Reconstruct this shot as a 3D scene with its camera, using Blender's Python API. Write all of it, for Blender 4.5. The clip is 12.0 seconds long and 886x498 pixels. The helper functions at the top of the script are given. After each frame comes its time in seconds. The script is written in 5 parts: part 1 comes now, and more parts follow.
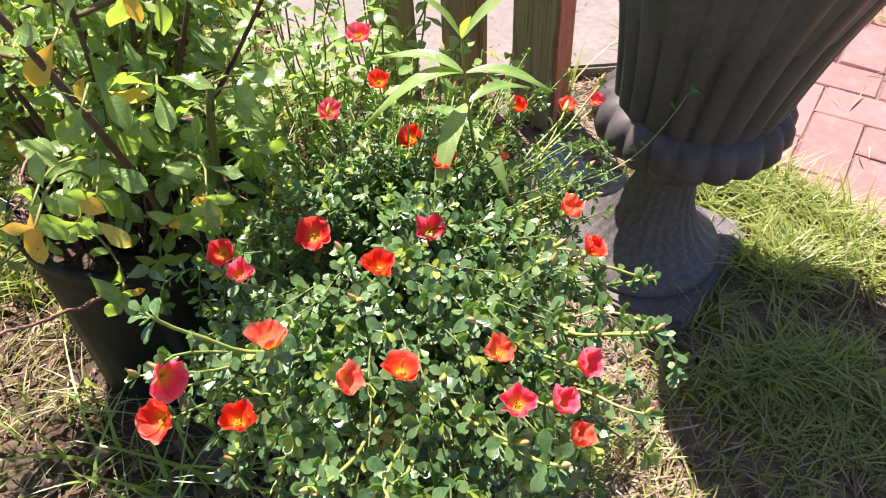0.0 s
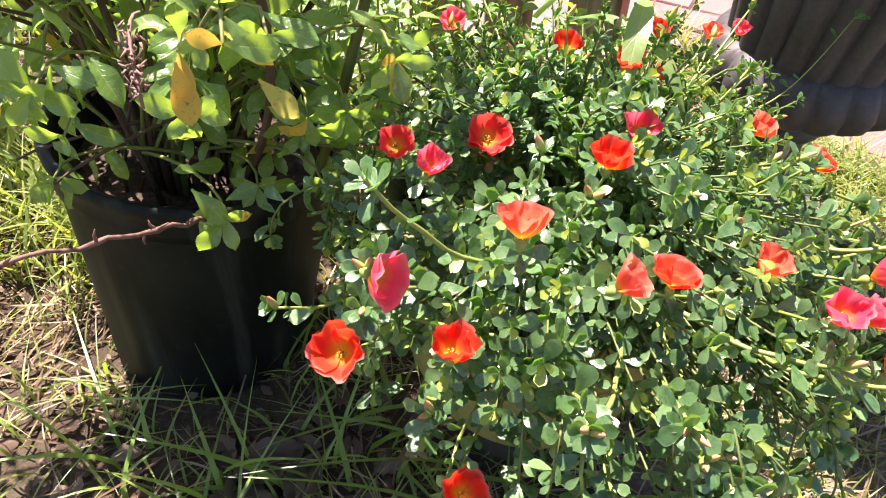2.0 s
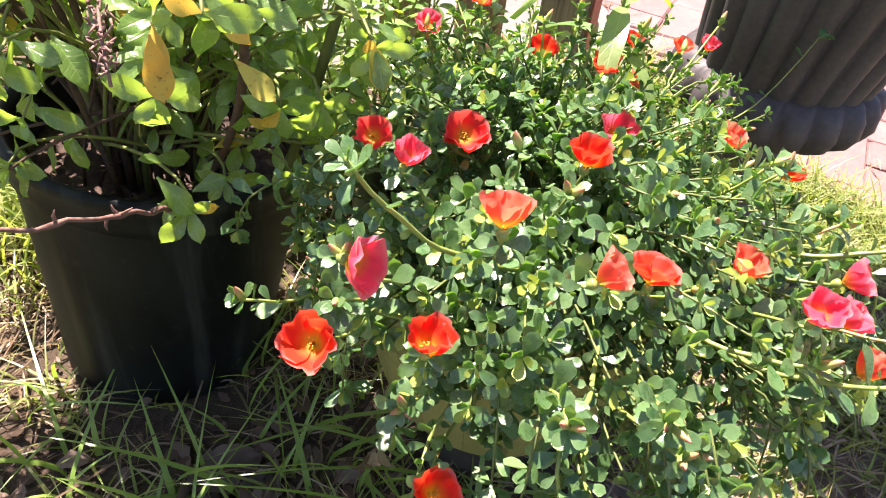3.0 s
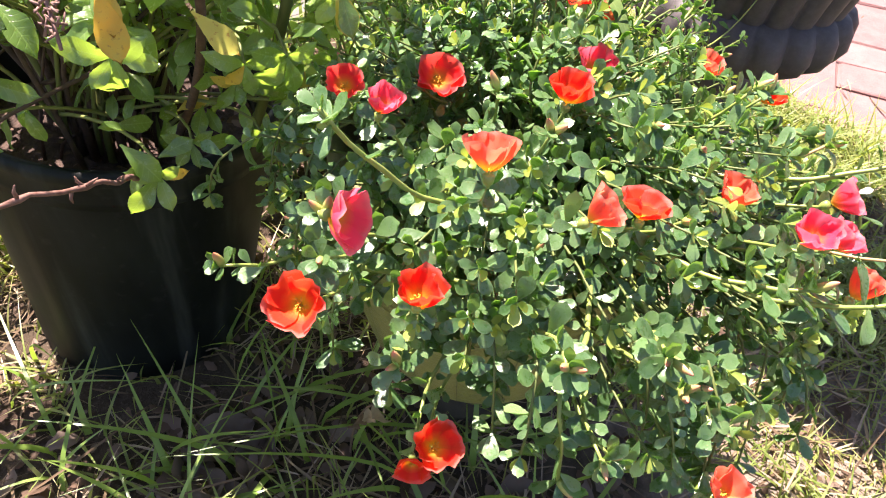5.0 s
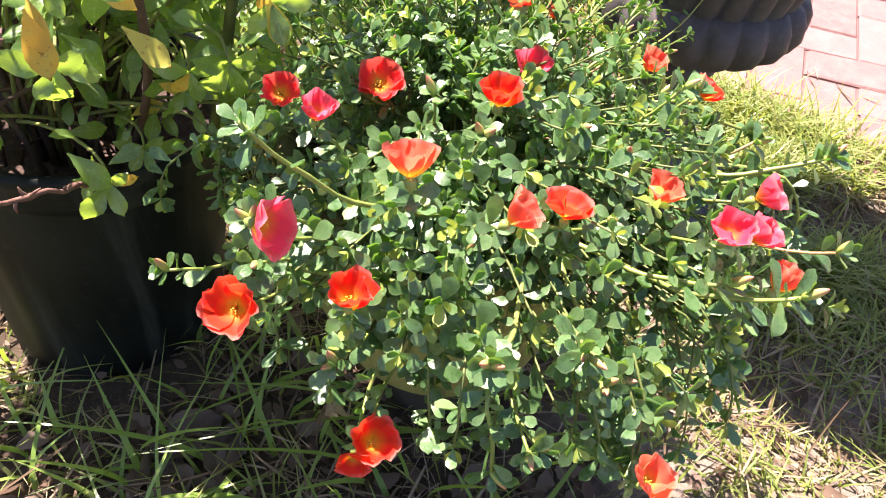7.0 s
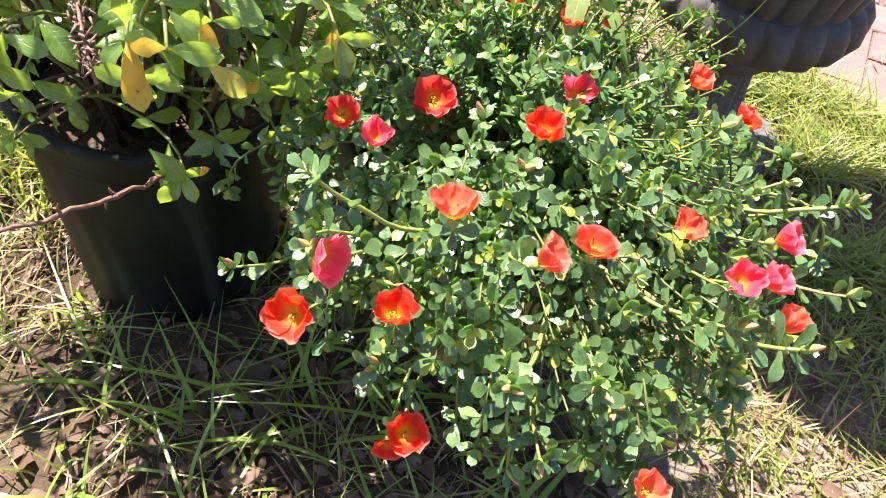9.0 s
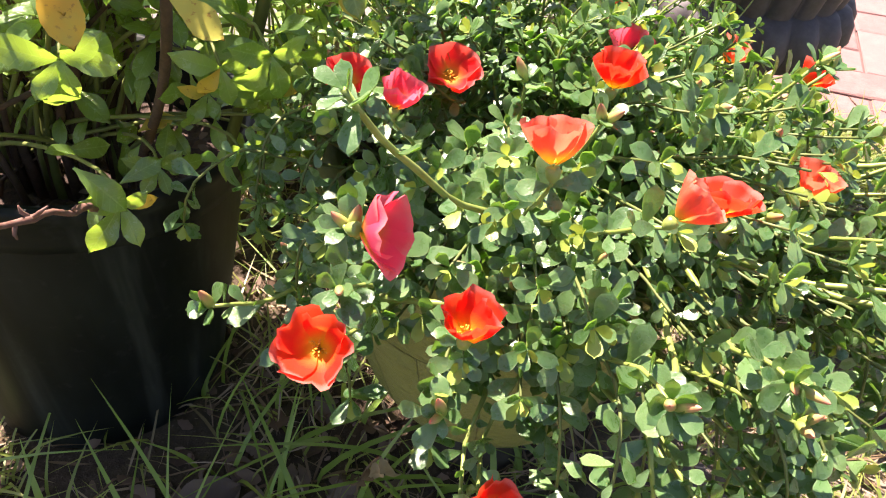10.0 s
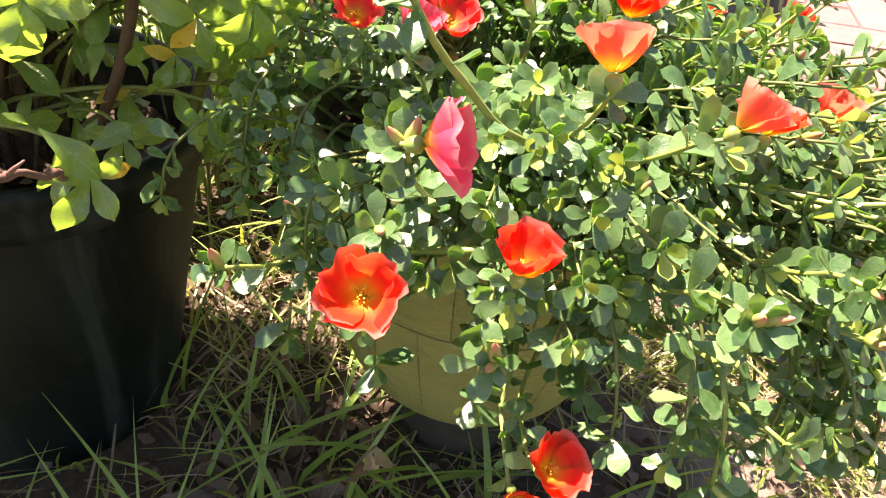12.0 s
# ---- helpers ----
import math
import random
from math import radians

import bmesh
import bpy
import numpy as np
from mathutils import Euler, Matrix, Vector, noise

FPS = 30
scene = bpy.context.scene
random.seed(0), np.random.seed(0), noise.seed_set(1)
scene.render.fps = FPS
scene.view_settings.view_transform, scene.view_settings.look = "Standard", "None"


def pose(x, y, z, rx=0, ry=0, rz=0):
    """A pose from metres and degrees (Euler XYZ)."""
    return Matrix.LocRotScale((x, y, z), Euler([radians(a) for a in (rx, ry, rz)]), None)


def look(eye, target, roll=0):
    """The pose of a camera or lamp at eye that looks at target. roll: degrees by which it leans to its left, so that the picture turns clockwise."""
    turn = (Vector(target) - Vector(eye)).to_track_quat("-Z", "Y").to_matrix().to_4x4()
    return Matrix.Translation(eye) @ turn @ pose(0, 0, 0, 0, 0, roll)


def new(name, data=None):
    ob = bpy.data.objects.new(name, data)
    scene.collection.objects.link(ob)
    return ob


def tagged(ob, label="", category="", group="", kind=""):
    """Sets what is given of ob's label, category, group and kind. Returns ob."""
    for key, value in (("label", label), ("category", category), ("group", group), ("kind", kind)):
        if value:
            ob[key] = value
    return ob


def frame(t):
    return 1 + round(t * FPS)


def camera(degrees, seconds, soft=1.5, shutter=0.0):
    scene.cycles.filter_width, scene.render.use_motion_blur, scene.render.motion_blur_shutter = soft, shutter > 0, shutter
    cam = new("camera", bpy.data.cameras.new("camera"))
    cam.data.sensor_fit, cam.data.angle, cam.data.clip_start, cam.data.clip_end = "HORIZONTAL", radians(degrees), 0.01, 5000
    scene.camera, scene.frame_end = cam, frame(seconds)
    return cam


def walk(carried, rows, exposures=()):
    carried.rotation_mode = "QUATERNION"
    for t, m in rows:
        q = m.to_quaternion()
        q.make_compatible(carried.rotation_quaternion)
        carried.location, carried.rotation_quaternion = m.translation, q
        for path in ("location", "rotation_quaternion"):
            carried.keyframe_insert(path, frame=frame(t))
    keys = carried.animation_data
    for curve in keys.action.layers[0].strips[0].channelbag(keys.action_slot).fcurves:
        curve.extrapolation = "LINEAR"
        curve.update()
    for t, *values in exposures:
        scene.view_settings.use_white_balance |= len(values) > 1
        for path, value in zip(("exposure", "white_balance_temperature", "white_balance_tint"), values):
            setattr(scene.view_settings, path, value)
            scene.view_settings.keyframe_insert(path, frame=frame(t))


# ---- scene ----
cam = camera(61.4, 12.0, soft=1.1)
PATH = [
    (0, (-0.001, 0.043, 0.942), (0.013, 1.41, -0.519), -3.6),
    (0.5, (-0.015, 0.074, 0.79), (0.027, 1.476, -0.636), -0.1),
    (1, (-0.102, 0.089, 0.763), (0.06, 1.478, -0.667), 0.0),
    (1.5, (-0.179, 0.08, 0.762), (0.015, 1.467, -0.666), 1.0),
    (2, (-0.218, 0.087, 0.768), (0.007, 1.516, -0.614), 2.7),
    (2.5, (-0.235, 0.084, 0.759), (0.028, 1.522, -0.605), 3.6),
    (3, (-0.229, 0.084, 0.747), (0.111, 1.537, -0.585), 7.0),
    (3.5, (-0.226, 0.088, 0.737), (0.094, 1.472, -0.671), 6.3),
    (3.7, (-0.222, 0.094, 0.734), (0.137, 1.46, -0.682), 6.2),
    (5.3, (-0.234, 0.093, 0.736), (0.163, 1.444, -0.684), 5.1),
    (5.5, (-0.233, 0.09, 0.735), (0.117, 1.43, -0.708), 4.3),
    (6, (-0.22, 0.089, 0.736), (0.185, 1.468, -0.655), 5.3),
    (6.5, (-0.201, 0.076, 0.749), (0.204, 1.411, -0.684), 4.5),
    (7, (-0.199, 0.08, 0.754), (0.208, 1.408, -0.684), 4.5),
    (7.2, (-0.202, 0.083, 0.746), (0.202, 1.4, -0.703), 6.1),
    (8.8, (-0.168, 0.095, 0.789), (0.14, 1.338, -0.748), 5.0),
    (9, (-0.197, 0.094, 0.832), (0.071, 1.298, -0.743), 5.3),
    (9.5, (-0.226, 0.129, 0.78), (0.058, 1.411, -0.728), 6.1),
    (10, (-0.257, 0.155, 0.672), (0.262, 1.536, -0.678), 4.5),
    (10.5, (-0.279, 0.173, 0.636), (0.474, 1.514, -0.642), 3.4),
    (11, (-0.303, 0.161, 0.6), (0.511, 1.474, -0.67), 6.9),
    (11.5, (-0.3, 0.173, 0.609), (0.521, 1.459, -0.683), 6.5),
    (12, (-0.305, 0.173, 0.623), (0.426, 1.5, -0.682), 6.3),
]
walk(cam, [(t, look(eye, target, roll)) for t, eye, target, roll in PATH], exposures=[(0.0, 1.62, 6500.0, 31.0), (1.0, 1.76, 6550.0, 31.0), (2.0, 1.92, 6575.0, 31.5), (3.0, 2.03, 6600.0, 32.0), (7.0, 2.07, 6600.0, 33.0), (9.0, 1.97, 6550.0, 30.0), (10.0, 2.01, 6900.0, 32.0), (10.5, 1.97, 7050.0, 33.0), (12.0, 2.25, 7300.0, 33.0)])

# ---- daylight: sun high behind the planters, well to the left ----
SUN_AZ, SUN_EL = radians(-21.0), radians(65.0)
world = bpy.data.worlds.new("sky")
scene.world = world
world.use_nodes = True
wn, wl = world.node_tree.nodes, world.node_tree.links
sky = wn.new("ShaderNodeTexSky")
sky.sky_type, sky.sun_disc = "NISHITA", False
sky.sun_elevation, sky.sun_rotation = SUN_EL, SUN_AZ
wl.new(sky.outputs[0], wn["Background"].inputs[0])
wn["Background"].inputs[1].default_value = 0.062
sun = new("sun", bpy.data.lights.new("sun", "SUN"))
sun.data.energy, sun.data.angle, sun.data.color = 5.2, radians(0.55), (1.0, 0.94, 0.83)
sun_from = Vector((math.sin(SUN_AZ) * math.cos(SUN_EL), math.cos(SUN_AZ) * math.cos(SUN_EL), math.sin(SUN_EL)))
sun.matrix_world = look(sun_from * 20, (0, 0, 0))


# ---- materials ----
class Mat:
    """A small builder of node materials."""

    def __init__(self, name):
        self.m = bpy.data.materials.new(name)
        self.m.use_nodes = True
        self.n, self.l = self.m.node_tree.nodes, self.m.node_tree.links
        self.b = self.n["Principled BSDF"]
        self.out = self.n["Material Output"]

    def put(self, value, socket):
        if isinstance(value, bpy.types.NodeSocket):
            self.l.new(value, socket)
        elif isinstance(value, (tuple, list)):
            socket.default_value = (*value, 1.0) if len(value) == 3 and socket.type == "RGBA" else value
        else:
            socket.default_value = value

    def coords(self, which="Object"):
        return self.n.new("ShaderNodeTexCoord").outputs[which]

    def position(self):
        return self.n.new("ShaderNodeNewGeometry").outputs["Position"]

    def noise(self, scale, detail=4.0, rough=0.6, vec=None, stretch=None):
        t = self.n.new("ShaderNodeTexNoise")
        t.inputs["Scale"].default_value, t.inputs["Detail"].default_value, t.inputs["Roughness"].default_value = scale, detail, rough
        v = vec or self.position()
        if stretch:
            mp = self.n.new("ShaderNodeMapping")
            self.l.new(v, mp.inputs[0])
            mp.inputs["Scale"].default_value = stretch
            v = mp.outputs[0]
        self.l.new(v, t.inputs["Vector"])
        return t.outputs["Fac"]

    def voronoi(self, scale, feature="F1", vec=None, out="Distance"):
        t = self.n.new("ShaderNodeTexVoronoi")
        t.feature = feature
        t.inputs["Scale"].default_value = scale
        self.l.new(vec or self.position(), t.inputs["Vector"])
        return t.outputs[out]

    def ramp(self, fac, *stops):
        r = self.n.new("ShaderNodeValToRGB")
        self.l.new(fac, r.inputs[0])
        e = r.color_ramp.elements
        while len(e) < len(stops):
            e.new(0.5)
        for k, (p, c) in zip(e, stops):
            k.position = p
            k.color = (*c, 1.0) if isinstance(c, (tuple, list)) else (c, c, c, 1.0)
        return r.outputs[0]

    def mix(self, fac, a, b, mode="MIX"):
        x = self.n.new("ShaderNodeMix")
        x.data_type, x.blend_type = "RGBA", mode
        self.put(fac, x.inputs[0])
        self.put(a, x.inputs[6])
        self.put(b, x.inputs[7])
        return x.outputs[2]

    def math(self, op, a, b=0.0):
        x = self.n.new("ShaderNodeMath")
        x.operation = op
        self.put(a, x.inputs[0])
        self.put(b, x.inputs[1])
        return x.outputs[0]

    def chance(self):
        """A value of its own for every object and every loose piece of a mesh."""
        a = self.n.new("ShaderNodeObjectInfo").outputs["Random"]
        b = self.n.new("ShaderNodeNewGeometry").outputs["Random Per Island"]
        return self.math("FRACT", self.math("ADD", a, b))

    def bump(self, height, strength=0.4, distance=0.002):
        x = self.n.new("ShaderNodeBump")
        x.inputs["Strength"].default_value, x.inputs["Distance"].default_value = strength, distance
        self.l.new(height, x.inputs["Height"])
        self.l.new(x.outputs[0], self.b.inputs["Normal"])
        return self

    def set(self, color=None, rough=None, spec=None, metal=None):
        if color is not None:
            self.put(color, self.b.inputs["Base Color"])
        if rough is not None:
            self.put(rough, self.b.inputs["Roughness"])
        if spec is not None:
            self.put(spec, self.b.inputs["Specular IOR Level"])
        if metal is not None:
            self.put(metal, self.b.inputs["Metallic"])
        return self

    def thin(self, color, amount):
        """Light that comes through a leaf or petal."""
        t = self.n.new("ShaderNodeBsdfTranslucent")
        self.put(color, t.inputs["Color"])
        x = self.n.new("ShaderNodeMixShader")
        x.inputs[0].default_value = amount
        self.l.new(self.b.outputs[0], x.inputs[1])
        self.l.new(t.outputs[0], x.inputs[2])
        self.l.new(x.outputs[0], self.out.inputs["Surface"])
        return self


def leaf_material(name, dark, mid, light, through_color, amount, rough, scale=220.0, veins=0.0, rim=0.0, wax=0.6):
    """A leaf: u runs from stalk to tip, v across; veins and a pale rim where the leaf has them."""
    k = Mat(name)
    c = k.ramp(k.chance(), (0.0, dark), (0.5, mid), (1.0, light))
    n = k.noise(scale, 3.0)
    c = k.mix(k.ramp(n, (0.35, 0.0), (0.75, 0.45)), c, light)
    fine = k.noise(scale * 6, 2.0)
    relief = fine
    if veins or rim:
        x = k.n.new("ShaderNodeSeparateXYZ")
        k.l.new(k.coords("UV"), x.inputs[0])
        side = k.math("MULTIPLY", k.math("ABSOLUTE", k.math("SUBTRACT", x.outputs[1], 0.5)), 2.0)
        if veins:
            wave = k.math("SINE", k.math("MULTIPLY", k.math("SUBTRACT", x.outputs[0], k.math("MULTIPLY", side, 0.16)), 52.0))
            lines = k.math("ADD", k.ramp(side, (0.02, 1.0), (0.10, 0.0)), k.math("MULTIPLY", k.ramp(wave, (0.80, 0.0), (1.0, 1.0)), 0.6))
            c = k.mix(k.math("MULTIPLY", lines, veins), c, tuple(min(1.0, v * 1.5 + 0.03) for v in light))
            relief = k.math("ADD", fine, k.math("MULTIPLY", lines, -1.2))
        if rim:
            c = k.mix(k.math("MULTIPLY", k.ramp(side, (0.80, 0.0), (0.97, 1.0)), rim), c, (0.46, 0.50, 0.30))
    return k.set(c, k.ramp(n, (0.3, rough - 0.06), (0.7, rough + 0.12)), wax).thin(through_color, amount).bump(k.math("ADD", k.math("MULTIPLY", relief, 0.5), n), 0.40, 0.0009).m


M_PURSLANE = leaf_material("purslane_leaf", (0.038, 0.106, 0.036), (0.078, 0.180, 0.057), (0.180, 0.310, 0.115), (0.25, 0.51, 0.045), 0.34, 0.27, 220, 0.0, 0.20, 0.85)
M_SPROUT = leaf_material("purslane_sprout", (0.19, 0.28, 0.05), (0.25, 0.36, 0.06), (0.34, 0.44, 0.09), (0.44, 0.56, 0.06), 0.35, 0.34)
M_SHRUB = leaf_material("shrub_leaf", (0.052, 0.125, 0.030), (0.118, 0.235, 0.050), (0.24, 0.37, 0.10), (0.38, 0.60, 0.055), 0.44, 0.19, 160, 0.30, 0.0, 1.0)
M_WEED = leaf_material("weed_leaf", (0.09, 0.20, 0.045), (0.15, 0.28, 0.07), (0.27, 0.40, 0.13), (0.40, 0.58, 0.05), 0.42, 0.30, 100, 0.30)
M_GRASS = leaf_material("grass_blade", (0.092, 0.175, 0.028), (0.165, 0.255, 0.045), (0.34, 0.335, 0.115), (0.46, 0.54, 0.06), 0.38, 0.42, 60)
M_LONGGRASS = leaf_material("long_grass", (0.11, 0.21, 0.03), (0.17, 0.30, 0.05), (0.27, 0.40, 0.09), (0.36, 0.56, 0.05), 0.38, 0.36, 60)


def yellow_leaf():
    k = Mat("yellowed_leaf")
    n = k.noise(90, 4.0)
    c = k.ramp(k.chance(), (0.0, (0.62, 0.37, 0.03)), (0.5, (0.66, 0.46, 0.05)), (1.0, (0.48, 0.50, 0.08)))
    c = k.mix(k.ramp(k.noise(330, 3.0), (0.60, 0.0), (0.68, 0.9)), c, (0.30, 0.14, 0.03))
    c = k.mix(k.ramp(n, (0.45, 0.0), (0.75, 0.6)), c, (0.40, 0.42, 0.07))
    return k.set(c, 0.5).thin((0.72, 0.46, 0.06), 0.3).bump(n, 0.3, 0.001).m


def petal_material(name, throat, middle, outer, through_color):
    """Colour runs from the throat of the flower, at the petal's own origin, out to its edge."""
    k = Mat(name)
    v = k.n.new("ShaderNodeVectorMath")
    v.operation = "LENGTH"
    k.l.new(k.coords("Object"), v.inputs[0])
    d = k.math("MULTIPLY", v.outputs["Value"], 50.0)
    veins = k.noise(900, 3.0, 0.6, k.coords("Object"), (1.0, 7.0, 1.0))
    d = k.math("ADD", d, k.math("MULTIPLY", k.math("SUBTRACT", veins, 0.5), 0.22))
    c = k.ramp(d, (0.20, throat), (0.42, middle), (0.64, outer))
    c = k.mix(k.math("MULTIPLY", k.chance(), 0.25), c, middle)
    c = k.mix(k.ramp(d, (0.90, 0.0), (1.06, 0.40)), c, (0.92, 0.55, 0.45))
    t = k.ramp(d, (0.24, (0.95, 0.62, 0.05)), (0.62, through_color))
    return k.set(c, k.ramp(veins, (0.3, 0.42), (0.7, 0.6)), 0.35).thin(t, 0.58).bump(veins, 0.22, 0.0006).m


M_YELLOW = yellow_leaf()
M_RED = petal_material("petal_red", (0.85, 0.50, 0.03), (0.88, 0.15, 0.02), (0.84, 0.048, 0.022), (0.97, 0.07, 0.02))
M_PINK = petal_material("petal_pink", (0.85, 0.50, 0.06), (0.88, 0.17, 0.09), (0.88, 0.095, 0.19), (0.98, 0.15, 0.21))
M_ORANGE = petal_material("petal_orange", (0.85, 0.45, 0.06), (0.86, 0.26, 0.10), (0.85, 0.17, 0.10), (0.97, 0.22, 0.11))
M_CORAL = petal_material("petal_coral", (0.85, 0.50, 0.06), (0.86, 0.13, 0.04), (0.83, 0.055, 0.06), (0.97, 0.09, 0.06))


def plain(name, a, b, scale, rough=0.7, bump=0.4, dist=0.002, stretch=None, spec=0.3):
    k = Mat(name)
    n = k.noise(scale, 5.0, 0.65, None, stretch)
    big = k.noise(scale * 0.12, 3.0)
    c = k.mix(k.ramp(n, (0.3, 0.0), (0.7, 1.0)), a, b)
    c = k.mix(k.ramp(big, (0.4, 0.0), (0.7, 0.35)), c, tuple(0.6 * v for v in a))
    return k.set(c, k.ramp(n, (0.3, rough - 0.1), (0.7, rough + 0.1)), spec).bump(n, bump, dist).m


M_STAMEN = plain("stamen", (0.80, 0.48, 0.03), (0.85, 0.60, 0.10), 900, 0.6)
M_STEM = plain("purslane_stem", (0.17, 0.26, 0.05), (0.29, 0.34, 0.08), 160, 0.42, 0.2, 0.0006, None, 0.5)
# same stems, darker: the shade inside the mound is put into the colour
M_SHADEDSTEM = plain("shaded_inner_stem", (0.09, 0.135, 0.035), (0.17, 0.20, 0.06), 160, 0.5, 0.2, 0.0006)
M_REDSTEM = plain("reddish_stem", (0.36, 0.22, 0.09), (0.44, 0.33, 0.14), 160, 0.5, 0.2, 0.0006)
def bud_material():
    """Green at the base, flushed red towards the tip."""
    k = Mat("flower_bud")
    x = k.n.new("ShaderNodeSeparateXYZ")
    k.l.new(k.coords("Object"), x.inputs[0])
    n = k.noise(400, 3.0)
    at = k.math("ADD", k.math("MULTIPLY", x.outputs[2], 66.0), k.math("MULTIPLY", k.math("SUBTRACT", n, 0.5), 0.5))
    c = k.ramp(at, (0.20, (0.24, 0.33, 0.06)), (0.55, (0.40, 0.37, 0.10)), (0.95, (0.55, 0.20, 0.12)))
    return k.set(c, 0.42, 0.5).bump(n, 0.2, 0.0005).m


M_BUD = bud_material()
M_GREENWOOD = plain("green_stem", (0.14, 0.18, 0.04), (0.23, 0.25, 0.075), 120, 0.55, 0.5, 0.001, (1, 1, 0.15))
M_CANE = plain("ribbed_stem", (0.085, 0.115, 0.028), (0.165, 0.185, 0.052), 90, 0.6, 0.6, 0.0012, (1, 1, 0.12))
M_WOODSTEM = plain("woody_stem", (0.065, 0.040, 0.025), (0.145, 0.092, 0.058), 150, 0.8, 0.7, 0.001)
M_REDTWIG = plain("red_twig", (0.13, 0.062, 0.045), (0.27, 0.16, 0.12), 200, 0.6, 0.5, 0.0008)
M_DRYFLOWER = plain("dry_flower", (0.17, 0.095, 0.075), (0.32, 0.21, 0.17), 300, 0.9)
M_SOIL = plain("potting_soil", (0.030, 0.020, 0.015), (0.12, 0.082, 0.06), 110, 0.95, 1.0, 0.006)


def ground_material():
    k = Mat("soil_ground")
    n, f, big = k.noise(55, 6.0, 0.7), k.noise(260, 4.0, 0.7), k.noise(3.5, 3.0)
    c = k.ramp(n, (0.25, (0.022, 0.015, 0.010)), (0.5, (0.055, 0.039, 0.026)), (0.75, (0.115, 0.085, 0.058)))
    c = k.mix(k.ramp(big, (0.4, 0.0), (0.65, 0.6)), c, (0.10, 0.085, 0.05))
    c = k.mix(k.ramp(f, (0.58, 0.0), (0.74, 0.5)), c, (0.24, 0.20, 0.155))
    # paler, sandier soil towards the paving
    x = k.n.new("ShaderNodeSeparateXYZ")
    k.l.new(k.position(), x.inputs[0])
    sandy = k.math("ADD", x.outputs[0], k.math("MULTIPLY", k.math("SUBTRACT", k.noise(9, 4.0), 0.5), 0.5))
    c = k.mix(k.ramp(k.math("MULTIPLY", sandy, 0.5), (0.01, 0.0), (0.08, 0.8), (0.42, 0.8), (0.70, 0.08)), c, k.ramp(n, (0.25, (0.13, 0.105, 0.078)), (0.55, (0.24, 0.20, 0.155)), (0.8, (0.35, 0.30, 0.24))))
    return k.set(c, 0.95, 0.15).bump(f, 0.8, 0.004).m


def plastic_pot():
    k = Mat("black_nursery_plastic")
    n, big = k.noise(70, 5.0), k.noise(11, 4.0, 0.6, None, (1, 1, 0.35))
    c = k.mix(k.ramp(big, (0.42, 0.0), (0.72, 1.0)), (0.006, 0.008, 0.0066), (0.016, 0.021, 0.0175))
    c = k.mix(k.ramp(n, (0.60, 0.0), (0.8, 0.35)), c, (0.05, 0.055, 0.05))
    streak = k.noise(24, 4.0, 0.6, None, (1, 1, 0.07))
    c = k.mix(k.ramp(streak, (0.52, 0.0), (0.70, 0.55)), c, (0.058, 0.068, 0.057))
    return k.set(c, k.ramp(streak, (0.3, 0.42), (0.7, 0.60)), 0.14).bump(n, 0.15, 0.0008).m


def green_pot():
    k = Mat("glazed_pale_green")
    n, big = k.noise(120, 5.0), k.noise(18, 4.0)
    c = k.mix(k.ramp(big, (0.35, 0.0), (0.7, 1.0)), (0.205, 0.215, 0.058), (0.29, 0.29, 0.082))
    c = k.mix(k.ramp(n, (0.55, 0.0), (0.75, 0.5)), c, (0.18, 0.19, 0.055))
    c = k.mix(k.math("MULTIPLY", k.chance(), 0.45), c, (0.35, 0.33, 0.105))
    moss = k.noise(9, 5.0, 0.65)
    c = k.mix(k.ramp(moss, (0.42, 0.0), (0.66, 0.65)), c, (0.10, 0.135, 0.032))
    streak = k.noise(60, 5.0, 0.7, None, (0.35, 0.35, 1.6))
    c = k.mix(k.ramp(streak, (0.45, 0.0), (0.70, 0.45)), c, (0.23, 0.225, 0.072))
    return k.set(c, 0.62, 0.35).bump(k.math("ADD", n, k.math("MULTIPLY", streak, 1.5)), 0.85, 0.005).m


def urn_plastic(name, dust_and_sky):
    k = Mat(name)
    n, big = k.noise(160, 4.0), k.noise(9, 4.0)
    c = k.mix(k.ramp(big, (0.35, 0.0), (0.7, 1.0)), (0.040, 0.034, 0.030), (0.072, 0.065, 0.063))
    dust_sheen = k.ramp(k.noise(140, 6.0, 0.75), (0.42, 0.15 * dust_and_sky), (0.80, dust_and_sky))
    c = k.mix(dust_sheen, c, (0.22, 0.215, 0.215))
    return k.set(c, k.ramp(big, (0.3, 0.48), (0.7, 0.65)), 0.4).bump(n, 0.2, 0.0008).m


